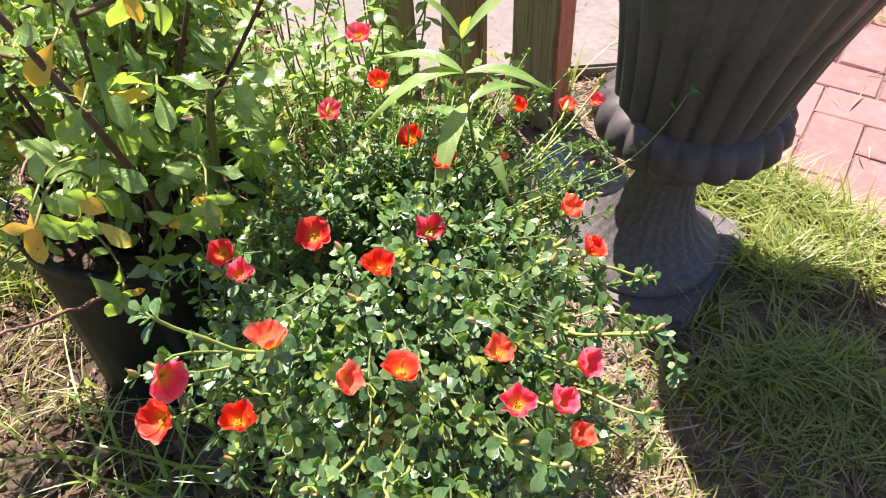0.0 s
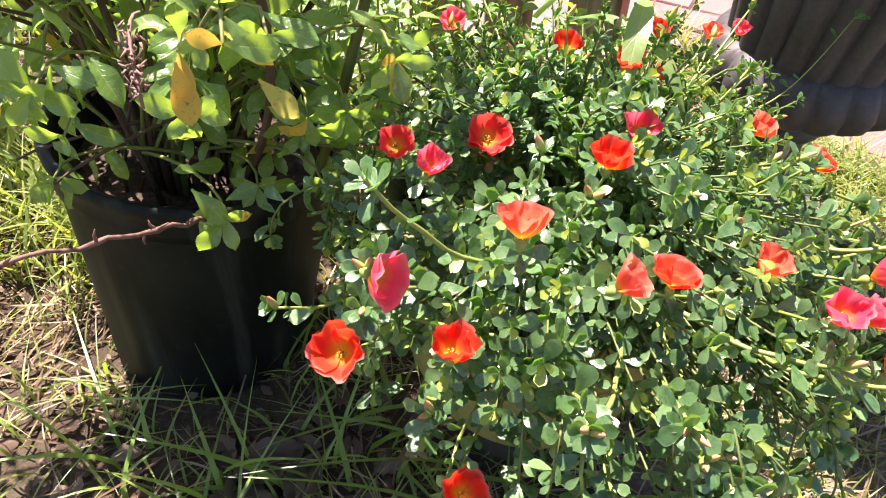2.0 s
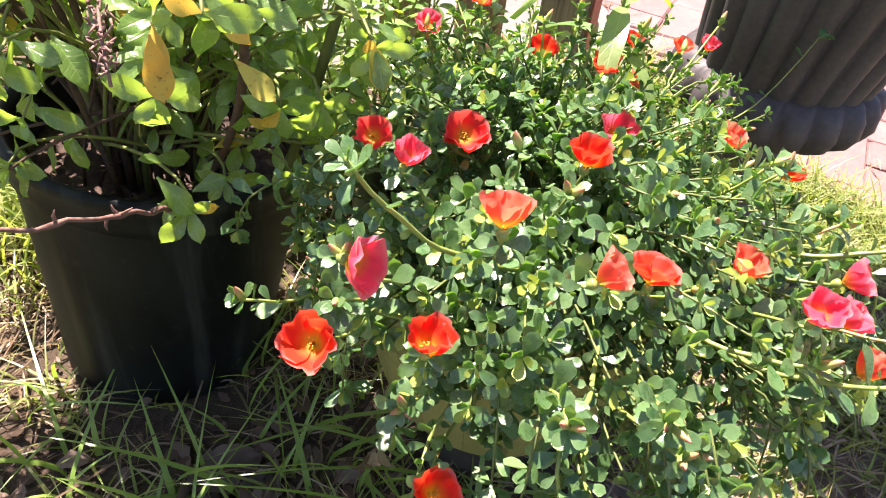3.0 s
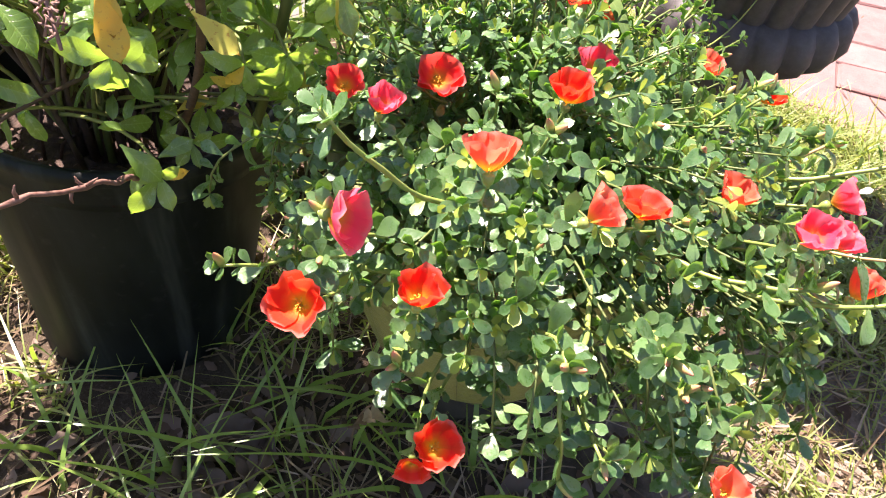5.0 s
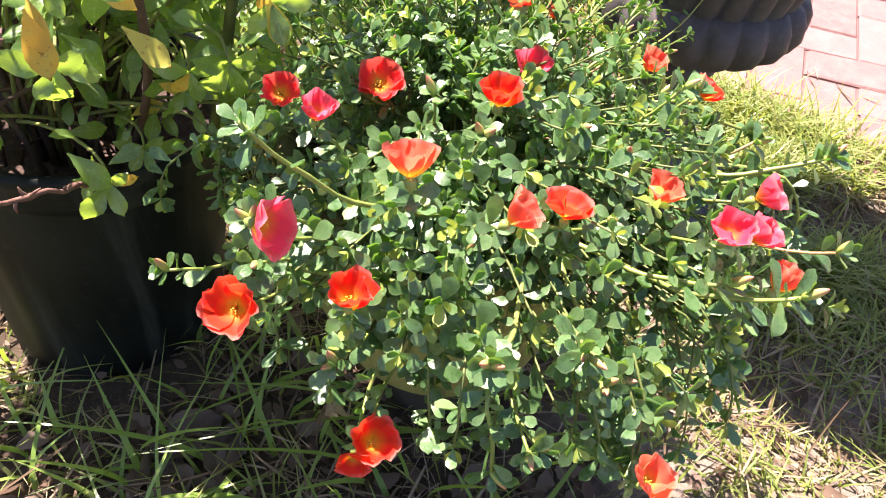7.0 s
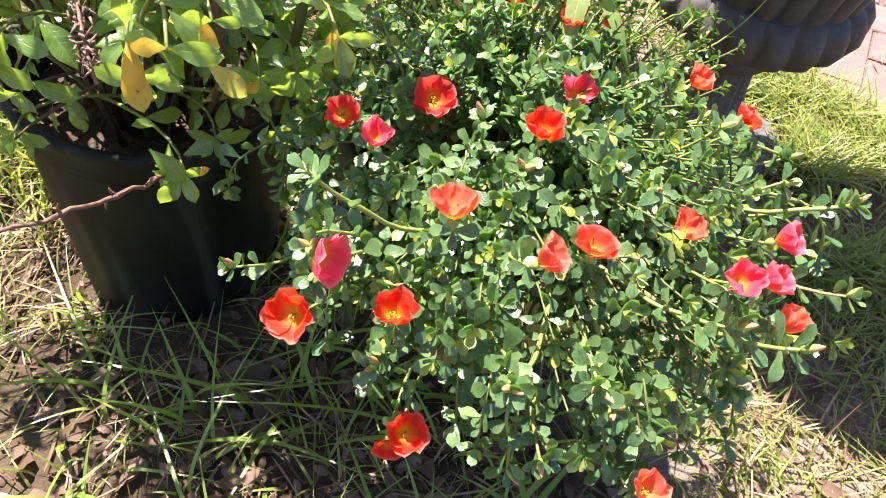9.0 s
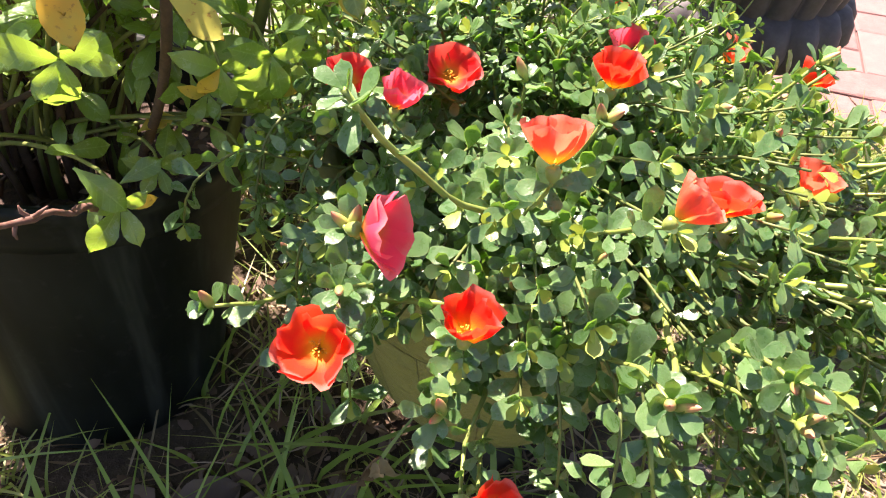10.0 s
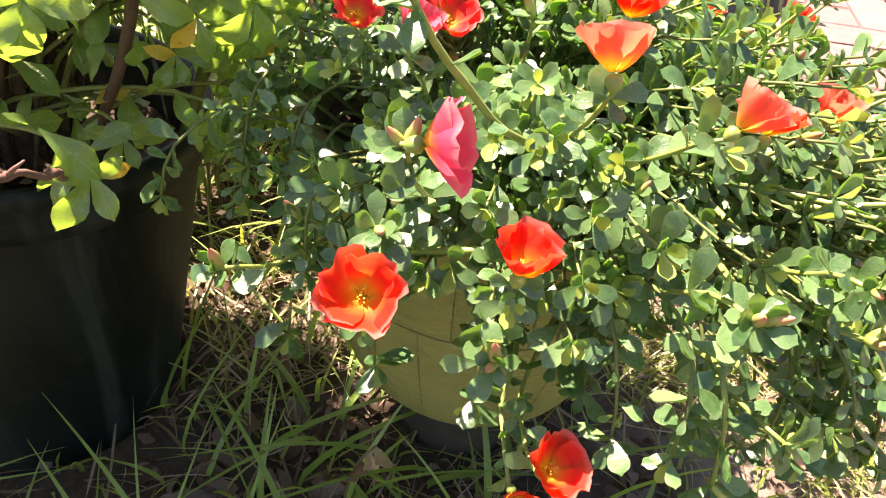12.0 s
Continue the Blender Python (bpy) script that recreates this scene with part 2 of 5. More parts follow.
def brick_material():
    k = Mat("pink_clay_paver")
    n, f, big = k.noise(45, 5.0, 0.7), k.noise(420, 3.0), k.noise(7, 3.0)
    c = k.ramp(k.chance(), (0.0, (0.205, 0.112, 0.100)), (0.5, (0.23, 0.130, 0.116)), (1.0, (0.25, 0.150, 0.134)))
    c = k.mix(k.ramp(n, (0.45, 0.0), (0.72, 0.55)), c, (0.265, 0.165, 0.145))
    c = k.mix(k.ramp(big, (0.5, 0.0), (0.75, 0.4)), c, (0.21, 0.11, 0.10))
    c = k.mix(k.ramp(f, (0.62, 0.0), (0.72, 0.6)), c, (0.20, 0.11, 0.10))
    pale = k.noise(16, 6.0, 0.72)
    c = k.mix(k.ramp(pale, (0.48, 0.0), (0.68, 0.45)), c, (0.27, 0.19, 0.165))
    chip = k.noise(120, 5.0, 0.7)
    c = k.mix(k.ramp(chip, (0.63, 0.0), (0.70, 0.7)), c, (0.15, 0.085, 0.075))
    return k.set(c, 0.88, 0.2).bump(k.math("ADD", f, chip), 0.6, 0.002).m


def wood_material():
    k = Mat("weathered_board")
    n = k.noise(26, 6.0, 0.65, None, (1, 1, 0.06))
    f = k.noise(190, 4.0, 0.6, None, (1, 1, 0.04))
    c = k.ramp(n, (0.25, (0.20, 0.145, 0.085)), (0.5, (0.33, 0.25, 0.155)), (0.75, (0.44, 0.35, 0.23)))
    c = k.mix(k.ramp(f, (0.5, 0.0), (0.7, 0.7)), c, (0.09, 0.06, 0.04))
    return k.set(c, 0.85, 0.2).bump(f, 0.7, 0.002).m


def red_paint():
    k = Mat("flaking_red_paint")
    n = k.noise(60, 6.0, 0.7, None, (1, 1, 0.2))
    c = k.ramp(n, (0.40, (0.36, 0.10, 0.055)), (0.56, (0.46, 0.17, 0.10)), (0.62, (0.30, 0.20, 0.13)))
    return k.set(c, 0.75, 0.25).bump(n, 0.6, 0.002).m


M_GROUND, M_POT, M_GREENPOT = ground_material(), plastic_pot(), green_pot()
M_URN = urn_plastic("charcoal_urn_plastic", 0.22)
# foot paler than the bowl: some dust, and sky light put into its colour
M_URNFOOT = urn_plastic("skylit_dusty_urn_plastic", 0.62)
M_BRICK, M_WOOD, M_REDPAINT = brick_material(), wood_material(), red_paint()
M_GAP = plain("pot_joint", (0.17, 0.17, 0.07), (0.27, 0.26, 0.11), 100, 0.8)
M_FOOT = plain("shade_toned_foot", (0.045, 0.038, 0.026), (0.08, 0.07, 0.045), 90, 0.8)
M_SAND = plain("joint_sand", (0.11, 0.065, 0.055), (0.20, 0.14, 0.12), 200, 0.95, 0.8, 0.003)
M_CONCRETE = plain("pale_concrete", (0.135, 0.125, 0.11), (0.20, 0.185, 0.16), 60, 0.9, 0.5, 0.002)
M_SLATE = plain("blue_grey_slate", (0.13, 0.17, 0.20), (0.22, 0.26, 0.29), 40, 0.7, 0.5, 0.002)


def litter_material(name, *cols):
    k = Mat(name)
    c = k.ramp(k.chance(), *[(i / (len(cols) - 1), c) for i, c in enumerate(cols)])
    n = k.noise(120, 4.0)
    c = k.mix(k.ramp(n, (0.45, 0.0), (0.75, 0.5)), c, (0.12, 0.08, 0.05))
    return k.set(c, 0.8, 0.2).thin((0.5, 0.36, 0.2), 0.12).bump(n, 0.5, 0.001).m


M_STRAW = litter_material("straw", (0.085, 0.058, 0.032), (0.19, 0.135, 0.075), (0.42, 0.34, 0.225), (0.15, 0.13, 0.055))
M_DEADLEAF = litter_material("dead_leaf", (0.045, 0.029, 0.019), (0.10, 0.065, 0.042), (0.20, 0.15, 0.11), (0.11, 0.072, 0.046))

M_CRUMPLED = litter_material("crumpled_leaf", (0.085, 0.062, 0.045), (0.15, 0.115, 0.088), (0.11, 0.085, 0.064))
CRUMPLED = ((-0.330, 0.540, 0.4, 1.15, 2), (-0.352, 0.502, 2.1, 1.0, 5), (-0.292, 0.515, 1.2, 0.95, 8), (-0.315, 0.475, 2.8, 0.85, 11), (-0.035, 0.413, 0.2, 0.95, 14))

# ---- building helpers ----
rng = np.random.default_rng(7)
BASES = {}


def thing(name, at, label, category, group="", kind=""):
    """An Empty at a thing's base, under which its parts go."""
    ob = new(name)
    ob.empty_display_size = 0.05
    ob.matrix_basis = Matrix.Translation(at)
    BASES[ob] = Matrix.Translation(at)
    return tagged(ob, label, category, group, kind)


def attach(ob, parent):
    ob.parent = parent
    ob.matrix_parent_inverse = BASES[parent].inverted() if parent in BASES else Matrix.Identity(4)
    return ob


def make_mesh(name, verts, faces, mats, smooth=True, uv=None):
    me = bpy.data.meshes.new(name)
    me.from_pydata([tuple(v) for v in verts], [], [tuple(f) for f in faces])
    for m in mats if isinstance(mats, (list, tuple)) else [mats]:
        me.materials.append(m)
    if smooth:
        me.polygons.foreach_set("use_smooth", [True] * len(me.polygons))
    if uv is not None:
        at = np.empty(len(me.loops), dtype=np.int32)
        me.loops.foreach_get("vertex_index", at)
        me.uv_layers.new(name="leaf").data.foreach_set("uv", np.asarray(uv, dtype=np.float32)[at].ravel())
    me.update()
    return me


def piece(name, me, parent=None, m=None, label=""):
    ob = new(name, me)
    if m is not None:
        ob.matrix_basis = m
        if parent is None:
            BASES[ob] = m.copy()
    if parent is not None:
        attach(ob, parent)
    return tagged(ob, label)


def part(name, bm, material, parent, label="", smooth=True):
    me = bpy.data.meshes.new(name)
    bm.to_mesh(me)
    bm.free()
    me.materials.append(material)
    if smooth:
        me.polygons.foreach_set("use_smooth", [True] * len(me.polygons))
    return piece(name, me, parent, None, label)


def sweep(points, radii, sides=6, cap=True):
    """A tapering tube along points: verts, faces."""
    pts = [Vector(p) for p in points]
    verts, faces = [], []
    side = None
    for i, p in enumerate(pts):
        t = (pts[min(i + 1, len(pts) - 1)] - pts[max(i - 1, 0)]).normalized()
        if side is None:
            side = t.orthogonal().normalized()
        side = (side - t * side.dot(t)).normalized()
        up = t.cross(side)
        for k in range(sides):
            a = 2 * math.pi * k / sides
            verts.append(p + (side * math.cos(a) + up * math.sin(a)) * radii[i])
    for i in range(len(pts) - 1):
        for k in range(sides):
            a, b = i * sides + k, i * sides + (k + 1) % sides
            faces.append((a, b, b + sides, a + sides))
    if cap:
        faces.append(tuple(range(sides - 1, -1, -1)))
        faces.append(tuple(range(len(verts) - sides, len(verts))))
    return verts, faces


def bez(p0, p1, p2, p3, n):
    p0, p1, p2, p3 = Vector(p0), Vector(p1), Vector(p2), Vector(p3)
    out = []
    for i in range(n):
        t = i / (n - 1)
        out.append(p0 * (1 - t) ** 3 + p1 * 3 * t * (1 - t) ** 2 + p2 * 3 * t * t * (1 - t) + p3 * t ** 3)
    return out


def lathe(profile, turns=64, wave=None, centre=(0, 0), lean=(0, 0)):
    """A turned form from (radius, height) pairs. wave(i, angle) scales the radius."""
    verts, faces = [], []
    for i, (r, z) in enumerate(profile):
        for k in range(turns):
            a = 2 * math.pi * k / turns
            rr = r * (wave(i, a) if wave else 1.0)
            verts.append((centre[0] + lean[0] * z + rr * math.cos(a), centre[1] + lean[1] * z + rr * math.sin(a), z))
    for i in range(len(profile) - 1):
        for k in range(turns):
            a, b = i * turns + k, i * turns + (k + 1) % turns
            faces.append((a, b, b + turns, a + turns))
    return verts, faces


def blade_shape(length, width, stations, peak, power, fold, droop, wavy=0.0, toothed=0.0, cols=3):
    """A leaf lying along +x from its stalk, facing +z: verts, faces, and u, v of every vert."""
    verts, faces, uv = [], [], []
    for i in range(stations):
        s = i / (stations - 1)
        s = s + 0.10 * math.sin(2 * math.pi * s) / (2 * math.pi) * (-1)
        w = max(0.0, math.sin(math.pi * min(1.0, s) ** peak)) ** power * width / 2
        if toothed and 0 < i < stations - 1:
            w *= 1 + toothed * (1 if i % 2 else -1)
        w = max(w, 0.05 * width if s < 0.5 else 0.10 * width * (power < 0.7) + 0.008 * width)
        x = length * s * (1 - 0.12 * abs(droop) * s)
        zc = -droop * length * s * s * 0.5
        for j in range(cols):
            u = 2 * j / (cols - 1) - 1
            z = zc + fold * w * abs(u) ** 1.4 + wavy * w * math.sin(9 * s + 2.2 * u + 3 * fold) * abs(u)
            verts.append((x - 0.06 * length * u * u * s ** 4, u * w, z))
            uv.append((s, (u + 1) / 2))
    for i in range(stations - 1):
        for j in range(cols - 1):
            a = i * cols + j
            faces.append((a, a + cols, a + cols + 1, a + 1))
    return np.array(verts), faces, np.array(uv)


def batch(shapes, items):
    """Many copies of small forms in one mesh. items: a list of (which, 4x4)."""
    allv, allf, alluv, off = [], [], [], 0
    for which, m in items:
        v, f, uv = shapes[which]
        a = np.asarray(m)
        allv.append(v @ a[:3, :3].T + a[:3, 3])
        alluv.append(uv)
        allf += [tuple(x + off for x in face) for face in f]
        off += len(v)
    return np.concatenate(allv), allf, np.concatenate(alluv)


def facing(place, along, normal, size):
    """A 4x4 with x along, z near normal."""
    x = Vector(along).normalized()
    z = Vector(normal)
    z = z - x * z.dot(x)
    z = z.normalized() if z.length > 1e-4 else x.orthogonal().normalized()
    y = z.cross(x)
    m = Matrix((x * size, y * size, z * size)).transposed().to_4x4()
    m.translation = Vector(place)
    return m


# ---- ground ----
def height(x, y):
    return 0.010 * noise.noise((x * 3.1, y * 3.1, 0.0)) + 0.006 * noise.noise((x * 11, y * 11, 3.0))


def in_paving(x, y, grow=0.0):
    edge = 0.02 * noise.noise((x * 9, y * 9, 8.0))
    return (x - 0.70) * 0.78 + (y - 1.04) * 0.63 > edge - 0.080 - grow and x > 0.475 - grow


def build_ground():
    near = np.concatenate([[-60, -20, -8, -4, -2.5], np.linspace(-1.6, 2.2, 96), [3, 5, 9, 20, 60]])
    far = np.concatenate([[-60, -20, -8, -3, -1.4], np.linspace(-0.6, 2.6, 84), [4, 6, 10, 20, 60]])
    verts = [(x, y, height(x, y) - (0.03 if in_paving(x, y, -0.03) else 0.0)) for y in far for x in near]
    n = len(near)
    faces = [(j * n + i, j * n + i + 1, (j + 1) * n + i + 1, (j + 1) * n + i) for j in range(len(far) - 1) for i in range(n - 1)]
    tagged(piece("ground", make_mesh("ground", verts, faces, M_GROUND)), "dark garden soil strewn with dry litter", "ground", "", "structure")


build_ground()

# ---- urn planter ----
URN = Vector((0.330, 0.878, 0.0))


def build_urn():
    urn = thing("urn_planter", URN, "tall charcoal plastic urn planter with fluted bowl on a square foot", "planter")
    c, tilt = (URN.x, URN.y), (0.12, -0.02)
    # square plinth with worn corners
    bm = bmesh.new()
    bmesh.ops.create_cube(bm, size=1.0)
    bmesh.ops.scale(bm, vec=(0.276, 0.276, 0.034), verts=bm.verts)
    bmesh.ops.bevel(bm, geom=[e for e in bm.edges if abs(e.verts[0].co.z - e.verts[1].co.z) > 0.01], offset=0.018, segments=3, affect="EDGES")
    bmesh.ops.bevel(bm, geom=[e for e in bm.edges if e.verts[0].co.z > 0.01 and e.verts[1].co.z > 0.01], offset=0.005, segments=2, affect="EDGES")
    bmesh.ops.transform(bm, matrix=Matrix.Translation((URN.x, URN.y, 0.020)) @ Matrix.Rotation(radians(50), 4, "Z"), verts=bm.verts)
    part("plinth", bm, M_URNFOOT, urn, smooth=False)

    def flutes(i, a):
        return 1.0 + 0.035 * math.cos(22 * a)

    foot = [(0.122, 0.034), (0.124, 0.044), (0.119, 0.053), (0.103, 0.062), (0.085, 0.078), (0.068, 0.102), (0.055, 0.132), (0.047, 0.165), (0.043, 0.196), (0.044, 0.208)]
    v, f = lathe(foot, 132, lambda i, a: 1.0 + (0.03 if 2 < i < 9 else 0.0) * math.cos(22 * a), c, tilt)
    piece("stem", make_mesh("stem", v, f, M_URNFOOT), urn)
    v, f = lathe([(0.040, 0.204), (0.052, 0.206), (0.058, 0.213), (0.058, 0.223), (0.052, 0.231), (0.046, 0.236), (0.05, 0.246)], 64, None, c, tilt)
    piece("collar", make_mesh("collar", v, f, M_URN), urn)

    # gadrooned swell under the bowl, twenty lobes that lean a little
    lobes = 20
    prof = [(0.046, 0.236), (0.062, 0.243), (0.084, 0.251), (0.109, 0.262), (0.127, 0.276), (0.134, 0.293), (0.131, 0.313), (0.122, 0.328), (0.108, 0.333)]

    def lobe(i, a):
        s = abs(math.sin(lobes * 0.5 * a + 0.24 * i))
        deep = (0.0, 0.04, 0.075, 0.09, 0.095, 0.095, 0.09, 0.07, 0.0)[i]
        return 1.0 - deep + deep * 1.25 * s ** 0.55
    v, f = lathe(prof, 312, lobe, c, tilt)
    piece("gadroon_band", make_mesh("gadroon_band", v, f, M_URN), urn)

    # flaring bowl with broad flutes, open at the top
    n = 12
    bowl = []
    for i in range(n):
        t = i / (n - 1)
        bowl.append((0.110 + 0.042 * t + 0.056 * t ** 2.0, 0.322 + 0.353 * t))
    outer = len(bowl)
    bowl += [(0.224, 0.682), (0.233, 0.691), (0.232, 0.702), (0.221, 0.708), (0.209, 0.700), (0.198, 0.66), (0.14, 0.48), (0.10, 0.42)]

    def broad(i, a):
        if i >= outer:
            return 1.0
        k = abs(math.sin(11 * a))
        return 1.0 + 0.11 * (k ** 0.5 - 0.65) * (1.0 if i > 0 else 0.6)
    v, f = lathe(bowl, 320, broad, c, tilt)
    piece("bowl", make_mesh("bowl", v, f, M_URN), urn)
    v, f = lathe([(0.0001, 0.635), (0.10, 0.64), (0.188, 0.635)], 40, None, c, tilt)
    piece("soil", make_mesh("soil", v, f, M_SOIL), urn, None, "dark potting soil")


build_urn()

# ---- black nursery pot ----
POT = Vector((-0.415, 0.765, 0.0))
POT_TURN = Matrix.Translation(POT) @ Matrix.Rotation(0.125, 4, "Y") @ Matrix.Rotation(-0.03, 4, "X")


def in_pot(x, y, z):
    """A place given in the pot's own upright frame."""
    return POT_TURN @ Vector((x, y, z))


def potted(v):
    return [in_pot(*p) for p in v]



def build_nursery_pot():
    pot = thing("nursery_pot", POT, "large black plastic nursery pot leaning slightly on the soil", "plant pot")
    r0, r1, z0, z1 = 0.121, 0.146, -0.010, 0.284
    body = [(0.0001, z0 + 0.006), (r0 - 0.012, z0 + 0.004), (r0 - 0.004, z0), (r0, z0 + 0.006)]
    for i in range(1, 13):
        t = i / 12
        body.append((r0 + (r1 - r0) * t, z0 + 0.006 + (z1 - z0 - 0.012) * t))
    # shallow upright ribs that fade towards the rim, and a wall pressed a little out of round
    v, f = lathe(body, 120, lambda i, a: 1.0 + (0.010 if 3 < i < 13 else 0.0) * max(0.0, math.cos(6 * a + 0.4)) ** 6 + 0.008 * math.sin(2 * a + 0.7) * (i / 15.0))
    piece("body", make_mesh("body", potted(v), f, M_POT), pot)
    rim = [(r1 - 0.002, z1 - 0.012), (r1 + 0.004, z1 - 0.011), (r1 + 0.004, z1 - 0.002), (r1 + 0.0055, z1 + 0.014), (r1 + 0.009, z1 + 0.019), (r1 + 0.0105, z1 + 0.027),
           (r1 + 0.008, z1 + 0.033), (r1 + 0.001, z1 + 0.032), (r1 - 0.002, z1 + 0.02), (r1 - 0.008, z1 - 0.04), (r1 - 0.012, z1 - 0.06)]
    v, f = lathe(rim, 120, lambda i, a: 1.0 + 0.008 * math.sin(2 * a + 0.7))
    piece("rim", make_mesh("rim", potted(v), f, M_POT), pot)
    rows = [(r1 * k / 12, 0.256 + 0.004 * math.cos(k)) for k in range(1, 12)] + [(r1 - 0.006, 0.250)]
    v, f = lathe([(0.0002, 0.258)] + rows, 72)
    v = [(x, y, z + 0.008 * noise.noise((x * 45, y * 45, 1.0)) + 0.005 * noise.noise((x * 120, y * 120, 2.0))) for x, y, z in v]
    piece("soil", make_mesh("soil", potted(v), f, M_SOIL), pot, None, "dark crumbly potting soil")
    # pale grit and bark chips on the soil
    r = np.random.default_rng(3)
    chips = [blade_shape(0.010, 0.006, 4, 1.0, 0.6, 0.3, 0.4, 0.2)]
    items = []
    for k in range(170):
        a, q = r.uniform(0, 6.28), 0.135 * math.sqrt(r.random())
        p = in_pot(q * math.cos(a), q * math.sin(a), 0.266 + r.uniform(-0.002, 0.005))
        items.append((0, facing(p, r.normal(0, 1, 3) * (1, 1, 0.3), r.normal(0, 0.5, 3) + np.array([0, 0, 1.0]), 0.3 + 1.4 * r.random() ** 2)))
    v, f, uv = batch(chips, items)
    tagged(piece("bark_litter", make_mesh("bark_litter", v, f, M_DEADLEAF), pot, None, "pale bark chips on the soil"), kind="stuff")


build_nursery_pot()

# ---- pale green segmented planter ----
TUB = Vector((-0.045, 0.574, 0.0))


def tub_radius(z):
    t = (z - 0.116) / 0.236
    return 0.108 + 0.042 * math.sin(min(1.0, max(0.0, t)) * math.pi / 2) ** 0.9


def build_tub():
    tub = thing("garden_planter", TUB, "pale green glazed bowl planter with segmented sides", "planter")
    c = (TUB.x, TUB.y)
    # added foot; its dark colour stands in for the shade beneath the bowl
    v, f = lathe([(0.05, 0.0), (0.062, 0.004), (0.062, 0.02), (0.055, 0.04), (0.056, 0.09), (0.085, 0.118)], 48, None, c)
    piece("foot", make_mesh("foot", v, f, M_FOOT), tub, None, "dark foot added under the bowl, coloured for the shade there")
    inner = [(0.06, 0.113)] + [(tub_radius(z) - 0.0018, z) for z in np.linspace(0.117, 0.352, 24)] + [(0.152, 0.358), (0.147, 0.364), (0.138, 0.362), (0.134, 0.34), (0.122, 0.30)]
    v, f = lathe(inner, 72, None, c)
    piece("body", make_mesh("body", v, f, M_GAP), tub)
    v, f = lathe([(0.0002, 0.335), (0.08, 0.338), (0.134, 0.33)], 40, None, c)
    piece("soil", make_mesh("soil", v, f, M_SOIL), tub, None, "dark potting soil")
    # broad upright segments in two tiers
    rows, cols = 2, 17
    for r in range(rows):
        za, zb = 0.119 + r * 0.132, (0.2495, 0.354)[r]
        verts, faces = [], []
        nu, nv = 6, 8
        for i in range(nv):
            for j in range(nu):
                a = (j / (nu - 1) - 0.5) * (2 * math.pi / cols - 0.007)
                z = za + (zb - za) * i / (nv - 1)
                edge = 0.0 if i in (0, nv - 1) or j in (0, nu - 1) else 0.0022
                rr = tub_radius(z) - 0.001 + edge
                verts.append((rr * math.cos(a), rr * math.sin(a), z))
        for i in range(nv - 1):
            for j in range(nu - 1):
                a = i * nu + j
                faces.append((a, a + 1, a + nu + 1, a + nu))
        me = make_mesh("segment", verts, faces, M_GREENPOT)
        for k in range(cols):
            a = (k + 0.45 * r) * 2 * math.pi / cols
            piece("segment", me, tub, Matrix.Translation((c[0], c[1], 0)) @ Matrix.Rotation(a, 4, "Z"))


build_tub()

# ---- purslane: flowers, stems, leaves ----
LEAVES = [blade_shape(0.0210, 0.0100, 10, 2.05, 0.50, 0.16, d, 0.06) for d in (0.15, 0.5, -0.25)] + [
    blade_shape(0.0195, 0.0106, 10, 2.15, 0.48, 0.10, d, 0.05) for d in (0.25, -0.1)]


def thicken(shape, t):
    """Both faces of a fleshy leaf."""
    v, f, uv = shape
    n = len(v)
    low = v - np.array([0, 0, t]) * np.sqrt(np.clip(1 - (np.abs(v[:, 1:2]) / (np.abs(v[:, 1]).max() + 1e-9)) ** 2, 0.1, 1))
    return np.concatenate([v, low]), list(f) + [tuple(reversed([k + n for k in q])) for q in f], np.concatenate([uv, uv])


def petal_meshes(cup, mat):
    """Petals that share one cupped form; cup: 0 flat, 1 closed."""
    out = []
    for var in range(4):
        rr = np.random.default_rng(11 + var + int(cup * 100))
        ph = rr.uniform(0, 6.28, 4)
        nu, nv, length = 11, 9, 0.0205
        a0, a1 = radians(10 + 28 * cup), radians(6 + 98 * cup + rr.uniform(-14, 6))
        x, z, line = 0.0010, 0.0008, []
        for i in range(nv):
            ang = a0 + (a1 - a0) * i / (nv - 1)
            if i:
                x += math.cos(ang) * length / (nv - 1)
                z += math.sin(ang) * length / (nv - 1)
            line.append((x, z, ang))
        verts, faces = [], []
        for i in range(nv):
            s = i / (nv - 1)
            half = radians(55 + 16 * math.sin(math.pi * min(1.0, s * 1.1)))
            for j in range(nu):
                u = 2 * j / (nu - 1) - 1
                # the rim is rounded, with a shallow notch
                k = s * (1 - 0.10 * abs(u) ** 3.0 - 0.035 * max(0.0, 1 - abs(u) * 3.0)) * (nv - 1)
                q = min(nv - 2, int(k))
                x0, z0, g0 = line[q]
                x1, z1, g1 = line[q + 1]
                px, pz, g = x0 + (x1 - x0) * (k - q), z0 + (z1 - z0) * (k - q), g0 + (g1 - g0) * (k - q)
                off = 0.0019 * s * s * math.sin(4.3 * u + ph[0]) + 0.0010 * s * s * math.sin(9 * u + ph[1]) + 0.0005 * s * s * math.sin(17 * u + ph[2]) + 0.0009 * u
                px, pz = px - math.sin(g) * off, pz + math.cos(g) * off
                phi = u * half
                verts.append((px * math.cos(phi), px * math.sin(phi), pz))
        for i in range(nv - 1):
            for j in range(nu - 1):
                a = i * nu + j
                faces.append((a, a + 1, a + nu + 1, a + nu))
        out.append(make_mesh("petal", verts, faces, mat))
    return out


CUPS = (0.55, 0.62, 0.74, 0.88)
PETALS = {(c, m.name): petal_meshes(c, m) for c in CUPS for m in (M_RED, M_PINK, M_ORANGE, M_CORAL)}


